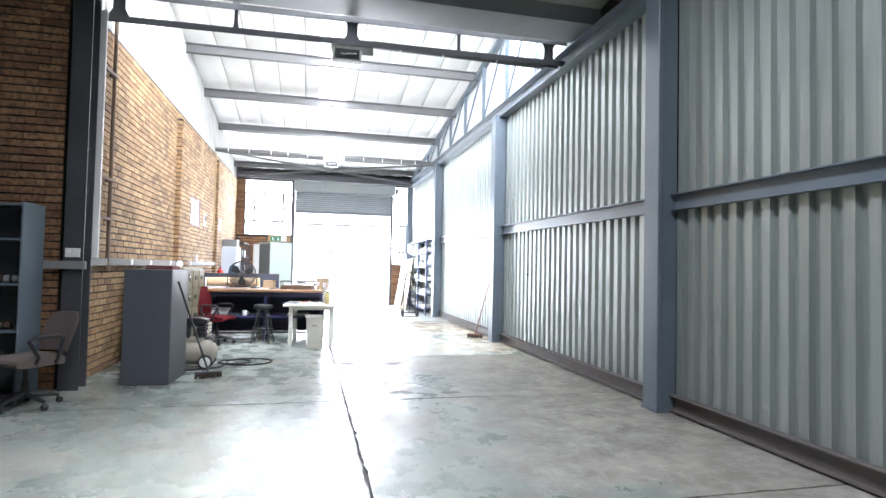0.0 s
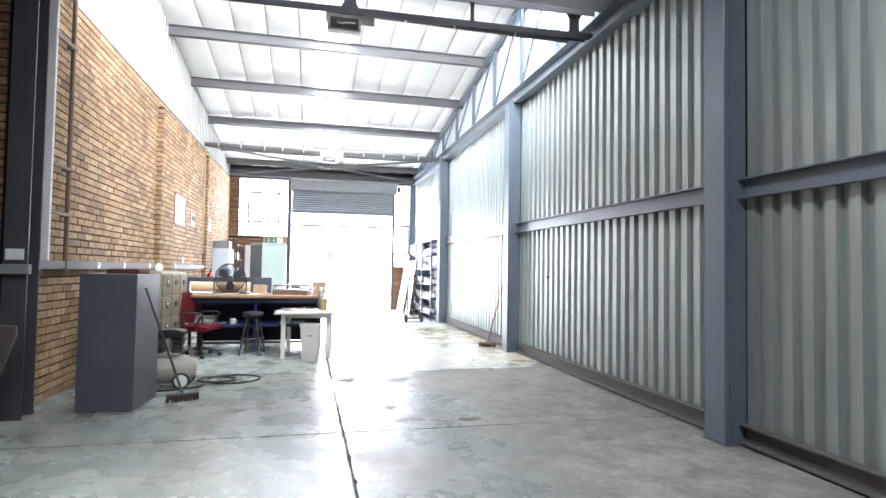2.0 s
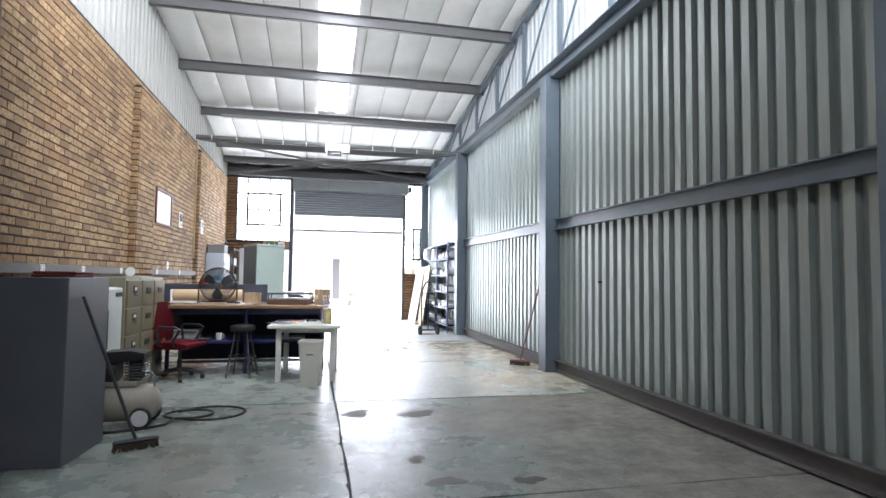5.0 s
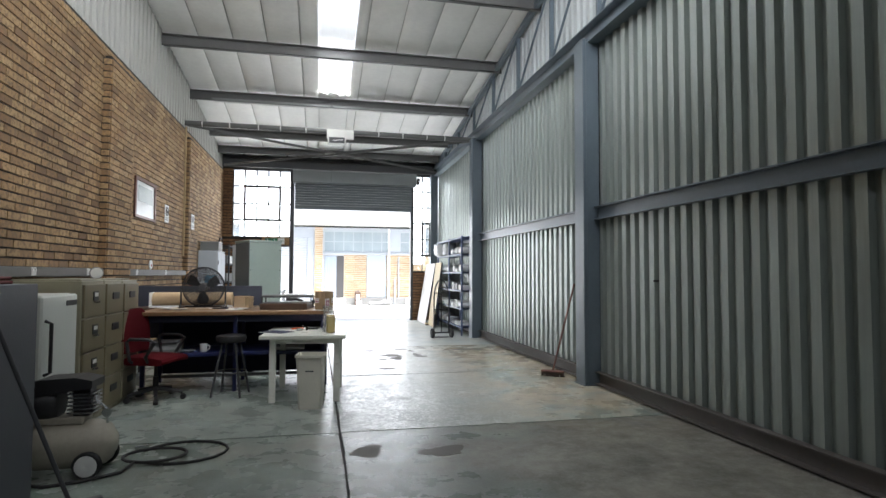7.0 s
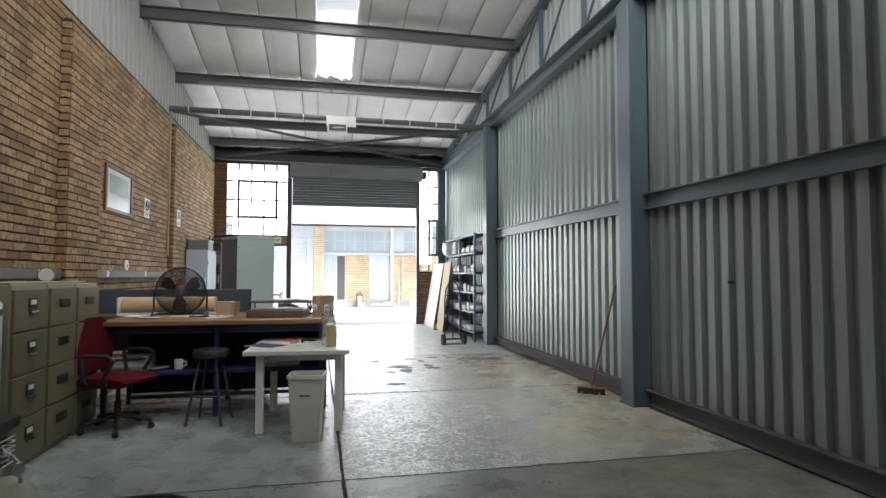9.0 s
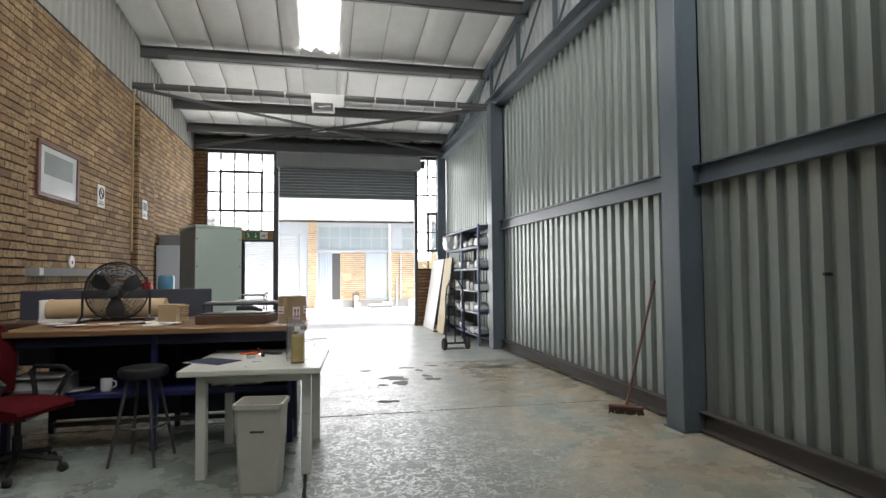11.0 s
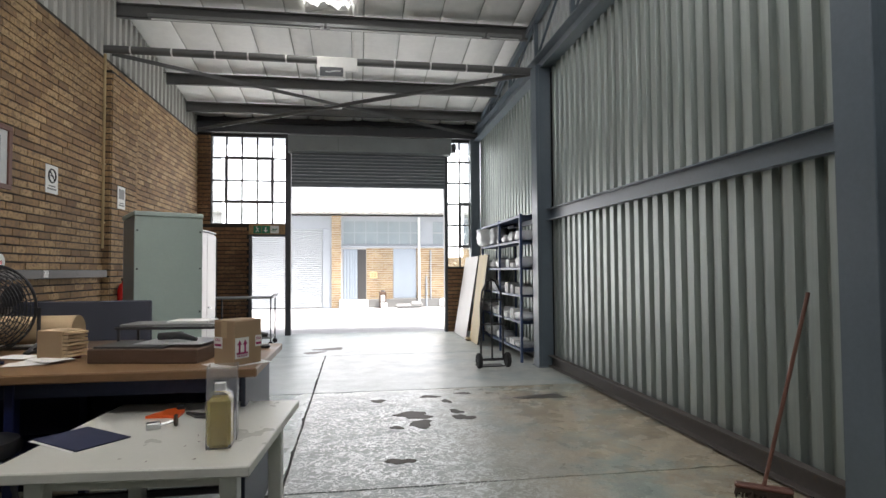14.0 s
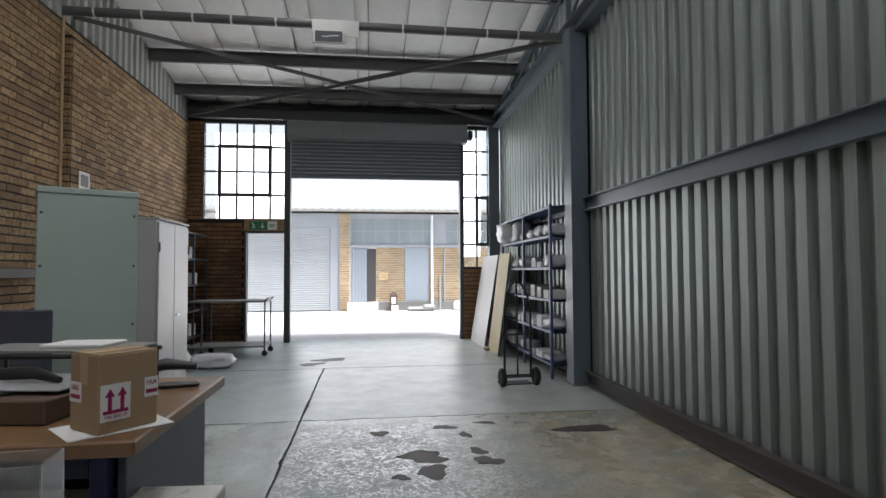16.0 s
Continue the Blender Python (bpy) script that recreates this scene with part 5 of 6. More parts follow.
def broom(head, top, turn, label, handle_mat):
    b = thing("broom", pose(*head, 0, 0, 0), label, "broom")
    m = pose(0, 0, 0, 0, 0, turn)
    part("head", Mesh().box(-0.16, 0.16, -0.03, 0.03, 0.055, 0.085, 0.01, m), handle_mat, b)
    br = Mesh().box(-0.155, 0.155, -0.028, 0.028, 0.03, 0.055, 0.002, m)
    r = random.Random(3)
    for k in range(70):
        x, y = r.uniform(-0.15, 0.15), r.uniform(-0.026, 0.026)
        p = m @ Vector((x, y, 0.05))
        q = m @ Vector((x * 1.08, y * 1.7, 0.0))
        br.tube([p, q], 0.006, 4)
    part("bristles", br, brush_mat, b)
    t = Vector(top) - Vector(head)
    part("handle", Mesh().tube([(0, 0, 0.07), t], 0.0125, 10), handle_mat, b, "", True)
    return b


broom((3.27, 11.05, 0), (3.575, 11.0, 1.27), -35, "push broom with brown handle leaning on the sheeted wall", broom_wood_mat)
broom((-1.24, 7.42, 0), (-1.578, 7.22, 1.19), 25, "push broom leaning against the grey filing cabinet", dark_steel_mat)

# ---- compressor and hose ----
ac = thing("air_compressor", pose(-1.3, 8.22, 0), "dusty beige air compressor with black pump on top", "compressor")
part("tank", Mesh().lathe([(0, -0.86), (0.07, -0.85), (0.14, -0.8), (0.165, -0.72), (0.165, -0.1), (0.14, -0.02), (0.07, 0.03), (0, 0.04)], 24, pose(0, 0, 0.2, 0, 90, 0)), tank_mat, ac, "", True)
part("saddle", Mesh().box(-0.65, -0.15, -0.09, 0.09, 0.35, 0.4, 0.01), tank_mat, ac)
part("motor", Mesh().lathe([(0, -0.72), (0.1, -0.7), (0.125, -0.62), (0.125, -0.36), (0.1, -0.32), (0, -0.32)], 20, pose(0, 0, 0.49, 0, 90, 0)), black_mat, ac, "", True)
cv = Mesh().prism([(-0.72, 0.5), (-0.62, 0.6), (-0.42, 0.665), (-0.2, 0.675), (-0.09, 0.65), (-0.09, 0.6), (-0.3, 0.57), (-0.5, 0.55)], -0.115, 0.115, "y")
part("belt_cover", cv, black_mat, ac, "black plastic hood")
for k in range(6):
    part("cooling_fin", Mesh().box(-0.26, -0.09, -0.08, 0.08, 0.42 + k * 0.026, 0.431 + k * 0.026, 0.003), chrome_mat, ac)
part("cylinder_head", Mesh().box(-0.23, -0.12, -0.055, 0.055, 0.4, 0.59, 0.006), dark_steel_mat, ac)
part("gauge", Mesh().lathe([(0, 0), (0.03, 0), (0.03, 0.025), (0, 0.025)], 14, pose(-0.02, -0.05, 0.42, 90, 0, 30)), chrome_mat, ac)
part("valve_pipe", Mesh().tube([(-0.02, -0.02, 0.34), (-0.02, -0.03, 0.44), (-0.1, -0.04, 0.52)], 0.01, 8), chrome_mat, ac)
for y in (-0.17, 0.17):
    wl = part("wheel", Mesh().lathe([(0.055, -0.022), (0.085, -0.022), (0.092, -0.012), (0.092, 0.012), (0.085, 0.022), (0.055, 0.022)], 20, pose(-0.09, y, 0.092, 90, 0, 0)), rubber_mat, ac, "", True)
    part("hub", Mesh().lathe([(0, -0.026), (0.03, -0.03), (0.07, -0.026), (0.074, 0), (0.07, 0.026), (0.03, 0.03), (0, 0.026)], 18, pose(-0.09, y, 0.092, 90, 0, 0)), band_mat, wl, "pale plastic hub", True)
part("foot", Mesh().box(-0.72, -0.68, -0.1, 0.1, 0, 0.12, 0.006), rubber_mat, ac)
hose_pts = []
for k in range(15):
    a = math.pi * (0.9 - 1.55 * k / 14)
    hose_pts.append((-0.98 + 0.32 * math.cos(a) + 0.1, 8.52 + 0.28 * math.sin(a), 0.012))
for k in range(1, 18):
    a = math.pi * (-0.65 - 2.0 * k / 17)
    hose_pts.append((-1.06 + 0.22 * math.cos(a), 8.42 + 0.17 * math.sin(a), 0.03))
hose_pts += [(-1.2, 8.12, 0.012), (-1.4, 7.98, 0.012), (-1.6, 7.92, 0.012), (-1.72, 7.98, 0.012)]
hs = thing("air_hose", pose(0, 0, 0), "dark rubber air hose lying in loops on the floor", "hose")
part("hose", Mesh().tube(hose_pts, 0.011, 8), rubber_mat, hs, "", True)
part("coupling", Mesh().tube([(-1.19, 8.73, 0.012), (-1.27, 8.66, 0.02)], 0.014, 8), chrome_mat, hs)

# ---- chairs and stool ----
def swivel_chair(m, seat_mat, label, name="office_chair", mesh_back=False):
    c = thing(name, m, label, "chair", "swivel chairs")
    prof = [(-0.24, 0.44), (-0.23, 0.42), (0.2, 0.42), (0.25, 0.43), (0.26, 0.46), (0.24, 0.485), (0.1, 0.5), (-0.2, 0.505), (-0.24, 0.48)]
    st = Mesh()
    nst = 9
    for k in range(nst):
        y = -0.235 + 0.47 * k / (nst - 1)
        s = 1 - 0.1 * abs(2 * k / (nst - 1) - 1) ** 4
        st.v += [(px_ * s, y, pz - 0.012 * (abs(2 * k / (nst - 1) - 1) ** 3)) for px_, pz in prof]
    n_ = len(prof)
    st.f += [(k * n_ + j, k * n_ + (j + 1) % n_, (k + 1) * n_ + (j + 1) % n_, (k + 1) * n_ + j) for k in range(nst - 1) for j in range(n_)]
    st.f += [tuple(range(n_))[::-1], tuple(range((nst - 1) * n_, nst * n_))]
    part("seat", st, seat_mat, c, "", True)
    bk, rows = Mesh(), 10
    for k in range(rows):
        t = k / (rows - 1)
        z = 0.52 + (0.37 if mesh_back else 0.48) * t
        wd = 0.215 + 0.02 * math.sin(math.pi * t) - 0.07 * max(0.0, (t - 0.75) / 0.25) ** 2
        x = -0.25 - (0.14 if mesh_back else 0.05) * t + 0.02 * math.sin(math.pi * t)
        th = 0.045 if not mesh_back else 0.02
        ring = []
        for j in range(12):
            a = 2 * math.pi * j / 12
            yy = wd * math.copysign(abs(math.cos(a)) ** 0.5, math.cos(a))
            xx = x - 0.03 * (1 - (yy / wd) ** 2) + th * math.copysign(abs(math.sin(a)) ** 0.7, math.sin(a)) * 0.7
            ring.append((xx, yy, z))
        bk.v += ring
    bk.f += [(k * 12 + j, k * 12 + (j + 1) % 12, (k + 1) * 12 + (j + 1) % 12, (k + 1) * 12 + j) for k in range(rows - 1) for j in range(12)]
    bk.f += [tuple(range(12))[::-1], tuple(range((rows - 1) * 12, rows * 12))]
    part("backrest", bk, seat_mat, c, "", True)
    part("back_bar", Mesh().tube([(-0.1, 0, 0.41), (-0.3, 0, 0.42), (-0.345, 0, 0.5), (-0.35, 0, 0.72)], 0.018, 8), black_mat, c, "", True)
    for y in (-0.27, 0.27):
        part("armrest", Mesh().tube([(-0.12, y * 0.8, 0.43), (-0.12, y, 0.46), (-0.16, y, 0.66), (-0.12, y, 0.69), (0.1, y, 0.69), (0.16, y, 0.66), (0.06, y, 0.5), (0.06, y * 0.8, 0.43)], 0.018, 8), black_mat, c, "", True)
    part("gas_lift", Mesh().lathe([(0.03, 0.1), (0.03, 0.26), (0.02, 0.26), (0.02, 0.42)], 14), black_mat, c)
    part("mechanism", Mesh().box(-0.1, 0.1, -0.08, 0.08, 0.385, 0.425, 0.01), black_mat, c)
    for k in range(5):
        a = 2 * math.pi * k / 5 + 0.3
        lg = part("leg", Mesh().tube([(0.02 * math.cos(a), 0.02 * math.sin(a), 0.13), (0.28 * math.cos(a), 0.28 * math.sin(a), 0.085)], [0.026, 0.017], 8), black_mat, c)
        part("castor", Mesh().lathe([(0.0, -0.024), (0.026, -0.024), (0.03, -0.015), (0.03, 0.015), (0.026, 0.024), (0.0, 0.024)], 14, pose(0.29 * math.cos(a), 0.29 * math.sin(a), 0.03, 90, 0, math.degrees(a))), rubber_mat, lg, "", True)
        part("stem", Mesh().tube([(0.275 * math.cos(a), 0.275 * math.sin(a), 0.05), (0.275 * math.cos(a), 0.275 * math.sin(a), 0.09)], 0.01, 6), black_mat, lg)
    return c


swivel_chair(pose(-1.63, 10.56, 0, 0, 0, -20), red_mat, "red fabric swivel office chair with black arms")
swivel_chair(pose(-2.68, 6.15, 0, 0, 0, 236), mesh_chair_mat, "brown mesh-backed swivel chair by the dark brick wall", "office_chair", True)
stl = thing("stool", pose(-0.86, 10.65, 0), "black round-seated bar stool in front of the bench", "stool")
part("seat", Mesh().lathe([(0, 0.61), (0.145, 0.61), (0.165, 0.627), (0.17, 0.66), (0.158, 0.685), (0.09, 0.697), (0, 0.699)], 24), black_mat, stl, "", True)
for k in range(4):
    a = math.pi / 2 * k + 0.6
    part("leg", Mesh().tube([(0.1 * math.cos(a), 0.1 * math.sin(a), 0.63), (0.23 * math.cos(a), 0.23 * math.sin(a), 0.0)], 0.012, 8), dark_steel_mat, stl)
part("foot_ring", Mesh().tube([(0.17 * math.cos(a), 0.17 * math.sin(a), 0.27) for a in (2 * math.pi * k / 24 for k in range(24))], 0.009, 6, True), dark_steel_mat, stl)

# ---- workbench and what lies on it ----
TOP = 0.95
end_mat = surface("dark_blue_grey_enamel", (0.065, 0.08, 0.115), 0.45, vary=0.12)
wbn = thing("workbench", pose(0, 0, 0), "long wooden-topped workbench on a blue steel frame", "workbench")
part("worktop", Mesh().box(-1.915, 0.305, 10.77, 11.73, TOP - 0.045, TOP, 0.006), desk_wood_mat, wbn, "worn brown wooden top")
part("end_panel", Mesh().box(0.20, 0.225, 10.92, 11.72, 0.03, TOP - 0.045, 0.003), end_mat, wbn, "dark blue-grey steel end panel")
part("back_panel", Mesh().box(-1.86, 0.2, 11.68, 11.70, 0.1, TOP - 0.05), navy_mat, wbn)
for x in (-1.86, -0.85, 0.17):
    part("leg", Mesh().box(x - 0.022, x + 0.022, 10.86, 10.92, 0, TOP - 0.045, 0.004), blue_mat, wbn)
    part("leg", Mesh().box(x - 0.022, x + 0.022, 11.6, 11.66, 0, TOP - 0.045, 0.004), blue_mat, wbn)
part("front_rail", Mesh().box(-1.835, 0.145, 10.87, 10.9, TOP - 0.13, TOP - 0.047, 0.003), navy_mat, wbn)
part("lower_shelf", Mesh().box(-1.835, 0.145, 10.87, 11.6, 0.42, 0.46, 0.004), blue_mat, wbn, "blue lower shelf")
part("kick_rail", Mesh().box(-1.835, 0.145, 11.55, 11.59, 0.06, 0.1, 0.004), trunk_mat, wbn)
sd = thing("side_bench", pose(0, 0, 0), "narrow dark bench behind the workbench", "bench")
part("top", Mesh().box(-2.4, -0.72, 11.8, 12.22, 0.9, 0.94, 0.005), wood_dark_mat, sd)
for x in (-2.35, -0.8):
    part("leg", Mesh().box(x - 0.03, x + 0.03, 11.95, 12.05, 0, 0.9, 0.004), dark_steel_mat, sd)
sc = thing("desk_screen", pose(0, 0, 0), "dark blue-grey fabric desk screen behind the bench", "desk screen")
part("panel", Mesh().box(-2.42, -0.69, 12.25, 12.285, 0.5, 1.22, 0.008), screen_mat, sc)
for x in (-2.3, -0.8):
    part("foot", Mesh().box(x - 0.02, x + 0.02, 12.1, 12.42, 0, 0.03, 0.004).box(x - 0.015, x + 0.015, 12.286, 12.31, 0.03, 0.6), dark_steel_mat, sc)
ro = thing("paper_roll", pose(-1.55, 11.98, 0.94), "thick brown kraft paper roll lying behind the fan", "paper roll")
part("roll", Mesh().lathe([(0.03, -0.5), (0.1, -0.5), (0.1, 0.5), (0.03, 0.5)], 28, pose(0, 0, 0.1, 0, 90, 0)), tube_card_mat, ro, "", True)
part("liner", Mesh().box(-0.52, -0.505, -0.16, 0.1, 0.0, 0.2, 0.004).box(-0.52, 0.52, -0.16, -0.145, 0.0, 0.03), paper_mat, ro, "white paper liner")

fn = thing("desk_fan", pose(-1.345, 11.55, TOP), "black wire-guard fan on a tubular stand", "fan")
gz = 0.27
for k, (r_, y) in enumerate(((0.255, 0.0), (0.23, -0.045), (0.2, -0.062), (0.17, -0.072), (0.14, -0.078), (0.11, -0.082), (0.08, -0.085), (0.243, -0.03), (0.215, -0.055), (0.185, -0.068), (0.155, -0.075), (0.125, -0.08), (0.095, -0.084), (0.24, 0.035), (0.22, 0.055), (0.19, 0.07), (0.16, 0.08), (0.13, 0.086), (0.1, 0.09))):
    ring = [(r_ * math.cos(a), y, gz + r_ * math.sin(a)) for a in (2 * math.pi * j / 36 for j in range(36))]
    part("guard_ring", Mesh().tube(ring, 0.008 if k == 0 else 0.003, 6, True), black_mat, fn)
for j in range(30):
    a = 2 * math.pi * j / 30
    ca, sa = math.cos(a), math.sin(a)
    part("guard_wire", Mesh().tube([(0.05 * ca, -0.086, gz + 0.05 * sa), (0.15 * ca, -0.078, gz + 0.15 * sa), (0.23 * ca, -0.046, gz + 0.23 * sa), (0.255 * ca, 0, gz + 0.255 * sa), (0.22 * ca, 0.056, gz + 0.22 * sa), (0.08 * ca, 0.092, gz + 0.08 * sa)], 0.0026, 4), black_mat, fn)
for k in range(3):
    a0 = 2 * math.pi * k / 3 + 0.5
    bl = Mesh()
    for s in range(6):
        r_ = 0.04 + 0.175 * s / 5
        w_ = 0.35 + 0.55 * math.sin(math.pi * (0.15 + 0.75 * s / 5))
        for j in range(5):
            a = a0 + w_ * (j / 4 - 0.5)
            bl.v.append((r_ * math.cos(a), -0.02 + 0.05 * (j / 4 - 0.5), gz + r_ * math.sin(a)))
    bl.f += [(s * 5 + j, s * 5 + j + 1, (s + 1) * 5 + j + 1, (s + 1) * 5 + j) for s in range(5) for j in range(4)]
    off = len(bl.v)
    bl.v += [(x, y + 0.004, z) for x, y, z in bl.v]
    bl.f += [tuple(i + off for i in f_[::-1]) for f_ in bl.f]
    part("blade", bl, black_mat, fn, "", True)
part("hub", Mesh().lathe([(0, -0.095), (0.045, -0.09), (0.05, -0.03), (0.06, 0.02), (0.055, 0.14), (0.03, 0.16), (0, 0.16)], 18, pose(0, 0, gz, -90, 0, 0)), dark_steel_mat, fn, "", True)
part("badge", Mesh().lathe([(0, 0), (0.035, 0), (0.03, 0.008), (0, 0.01)], 14, pose(0, -0.088, gz, 90, 0, 0)), dark_steel_mat, fn)
part("stand", Mesh().tube([(-0.27, 0.0, gz), (-0.27, 0, 0.06), (-0.26, -0.12, 0.012), (-0.26, 0.16, 0.012)], 0.011, 8).tube([(0.27, 0.0, gz), (0.27, 0, 0.06), (0.26, -0.12, 0.012), (0.26, 0.16, 0.012)], 0.011, 8).tube([(-0.26, 0.16, 0.012), (0.26, 0.16, 0.012)], 0.011, 8), black_mat, fn, "", True)

bx = thing("cardboard_box", pose(0.185, 10.93, TOP + 0.004, 0, 0, 52), "brown cardboard box with fragile labels on the bench corner", "box")
part("body", Mesh().box(-0.095, 0.095, -0.08, 0.08, 0, 0.228, 0.004), card_mat, bx)
part("flap", Mesh().box(-0.093, 0.093, -0.078, -0.003, 0.2282, 0.2305, 0.001).box(-0.093, 0.093, 0.001, 0.078, 0.2282, 0.2315, 0.001), card_mat, bx)
part("tape", Mesh().box(-0.0955, 0.0955, -0.022, 0.022, 0.2318, 0.2324).box(-0.0962, -0.0952, -0.022, 0.022, 0.14, 0.2318).box(0.0952, 0.0962, -0.022, 0.022, 0.14, 0.2318), tube_card_mat, bx)
lb = part("label", Mesh().box(-0.088, 0.004, -0.0815, -0.0802, 0.035, 0.142), paper_mat, bx)
for x in (-0.06, -0.022):
    part("arrow", Mesh().box(x - 0.006, x + 0.006, -0.0825, -0.0816, 0.066, 0.105).prism([(x - 0.015, 0.105), (x + 0.015, 0.105), (x, 0.13)], -0.0825, -0.0816, "y"), magenta_mat, lb)
part("arrow_base", Mesh().box(-0.08, -0.003, -0.0825, -0.0816, 0.056, 0.066), magenta_mat, lb)
lettering("THIS SIDE UP", 0.0125, magenta_mat, lb, pose(-0.042, -0.0822, 0.047, 90, 0, 0))
l2 = part("label", Mesh().box(-0.0965, -0.0952, 0.012, 0.079, 0.085, 0.145), paper_mat, bx)
lettering("GILE", 0.021, magenta_mat, l2, pose(-0.0972, 0.046, 0.128, 90, 0, -90))
part("print_bar", Mesh().box(-0.0972, -0.0966, 0.018, 0.072, 0.096, 0.108), magenta_mat, l2)
l3 = part("label", Mesh().box(0.05, 0.0945, -0.0815, -0.0802, 0.085, 0.145), paper_mat, bx)
lettering("FRA", 0.021, magenta_mat, l3, pose(0.072, -0.0822, 0.128, 90, 0, 0))
part("print_bar", Mesh().box(0.054, 0.092, -0.0822, -0.0816, 0.096, 0.108), magenta_mat, l3)
bx.scale = (0.93, 0.93, 0.97)
bp_ = thing("loose_paper", pose(0.17, 10.93, TOP + 0.001, 0, 0, 40), "white sheet of paper under the cardboard box", "paper", "papers on the bench")
part("sheet", Mesh().box(-0.13, 0.15, -0.1, 0.1, 0, 0.0018), paper_mat, bp_)
cd = thing("carton_of_cards", pose(-0.82, 11.28, TOP + 0.012, 0, 0, -20), "small opened carton of cards on the bench", "box")
part("body", Mesh().box(-0.09, 0.07, -0.07, 0.07, 0, 0.15, 0.004), card_mat, cd)
for k in range(7):
    part("card", Mesh().box(0.072 + 0.0, 0.11 - 0.003 * (k % 3), -0.066, 0.066, 0.008 + k * 0.02, 0.022 + k * 0.02), tube_card_mat, cd)
for x in (-0.08, 0.04):
    for y in (-0.06, 0.03):
        part("foot", Mesh().box(x, x + 0.03, y, y + 0.03, -0.012, 0), dark_red_mat, cd)
wt = thing("wooden_tray", pose(-0.27, 11.2, TOP, 0, 0, -10), "low dark wooden tray holding flat plates", "tray")
part("tray", Mesh().box(-0.3, 0.28, -0.19, 0.19, 0, 0.075, 0.005), wood_dark_mat, wt)
part("plate", Mesh().box(-0.28, 0.1, -0.17, 0.1, 0.076, 0.086, 0.002), dark_steel_mat, wt)
part("plate", Mesh().box(-0.1, 0.27, -0.12, 0.17, 0.087, 0.093, 0.002), grey_bag_mat, wt)
part("grip", Mesh().tube([(-0.02, 0.0, 0.12), (0.1, 0.0, 0.125), (0.2, -0.02, 0.105)], [0.02, 0.022, 0.01], 10), black_mat, wt, "", True)
rk = thing("plate_rack", pose(-0.3, 11.58, TOP, 0, 0, -6), "black bar rack carrying thin grey sheets", "rack")
for x in (-0.3, 0.33):
    part("leg", Mesh().tube([(x, -0.12, 0), (x, -0.12, 0.14), (x, 0.12, 0.14), (x, 0.12, 0)], 0.009, 8), black_mat, rk)
part("bar", Mesh().tube([(-0.32, -0.12, 0.14), (0.35, -0.12, 0.14)], 0.009, 8).tube([(-0.32, 0.12, 0.14), (0.35, 0.12, 0.14)], 0.009, 8), black_mat, rk)
part("sheet", Mesh().box(-0.3, 0.33, -0.11, 0.13, 0.15, 0.162, 0.002), trunk_mat, rk)
part("sheet", Mesh().box(-0.05, 0.2, -0.05, 0.13, 0.163, 0.175, 0.002), band_mat, rk)
st_ = thing("comb_binder", pose(0.13, 11.5, TOP, 0, 0, 15), "black curved hand tool at the bench end", "tool")
part("arm", Mesh().tube([(-0.12, 0.02, 0.02), (-0.1, 0.05, 0.07), (0.0, 0.06, 0.085), (0.12, 0.03, 0.075)], [0.02, 0.024, 0.024, 0.014], 10), black_mat, st_, "", True)
part("base", Mesh().box(-0.13, 0.13, -0.03, 0.01, 0.0, 0.022, 0.008), black_mat, st_)
for k in range(12):
    p_ = thing("loose_paper", pose(-1.75 + 0.95 * rng.random(), 11.0 + 0.35 * rng.random(), TOP + 0.001 + 0.0015 * k, 0, 0, rng.uniform(-40, 40)), "loose sheet of paper on the workbench", "paper", "papers on the bench")
    part("sheet", Mesh().box(-0.1, 0.1, -0.07, 0.07, 0, 0.001), (paper_mat, paper_mat, navy_mat, band_mat, card_mat)[k % 5] if k < 10 else paper_mat, p_)
pn = thing("marker_pen", pose(-1.05, 10.98, TOP + 0.02, 0, 0, 15), "black marker pen lying on the papers", "pen")
part("barrel", Mesh().tube([(-0.08, 0, 0.008), (0.06, 0, 0.008)], 0.008, 8), black_mat, pn)
part("cap", Mesh().tube([(0.06, 0, 0.008), (0.1, 0, 0.008)], 0.009, 8), navy_mat, pn)
mg = thing("mug", pose(-1.22, 10.98, 0.46), "white mug on the blue lower shelf", "mug")
part("cup", Mesh().lathe([(0, 0.0), (0.035, 0), (0.04, 0.01), (0.042, 0.095), (0.038, 0.095), (0.036, 0.012), (0, 0.012)], 18, None, False), paper_mat, mg, "", True)
part("handle", Mesh().tube([(0.04, 0, 0.08), (0.068, 0, 0.07), (0.068, 0, 0.035), (0.04, 0, 0.022)], 0.006, 6), paper_mat, mg)
pl = thing("plate", pose(-1.42, 11.0, 0.46), "shallow dark dish on the blue lower shelf", "dish")
part("dish", Mesh().lathe([(0, 0.0), (0.08, 0.002), (0.11, 0.02), (0.105, 0.022), (0.075, 0.008), (0, 0.006)], 22, None, False), grey_bag_mat, pl, "", True)
kb = thing("keyboard_tray", pose(-1.62, 11.0, 0.46), "pale machine casing on the lower shelf", "machine")
part("casing", Mesh().prism([(-0.14, 0), (0.16, 0), (0.16, 0.14), (-0.08, 0.12), (-0.14, 0.05)], -0.24, 0.14, "x"), trunk_mat, kb)
part("panel", Mesh().box(-0.22, 0.12, -0.12, 0.1, 0.125, 0.14, 0.004), grey_bag_mat, kb)
pb = thing("paper_bundle", pose(-0.25, 11.1, 0.46), "flat bundle of paper on the lower shelf", "paper")
part("bundle", Mesh().box(-0.2, 0.2, -0.12, 0.12, 0, 0.03, 0.003), paper_mat, pb)

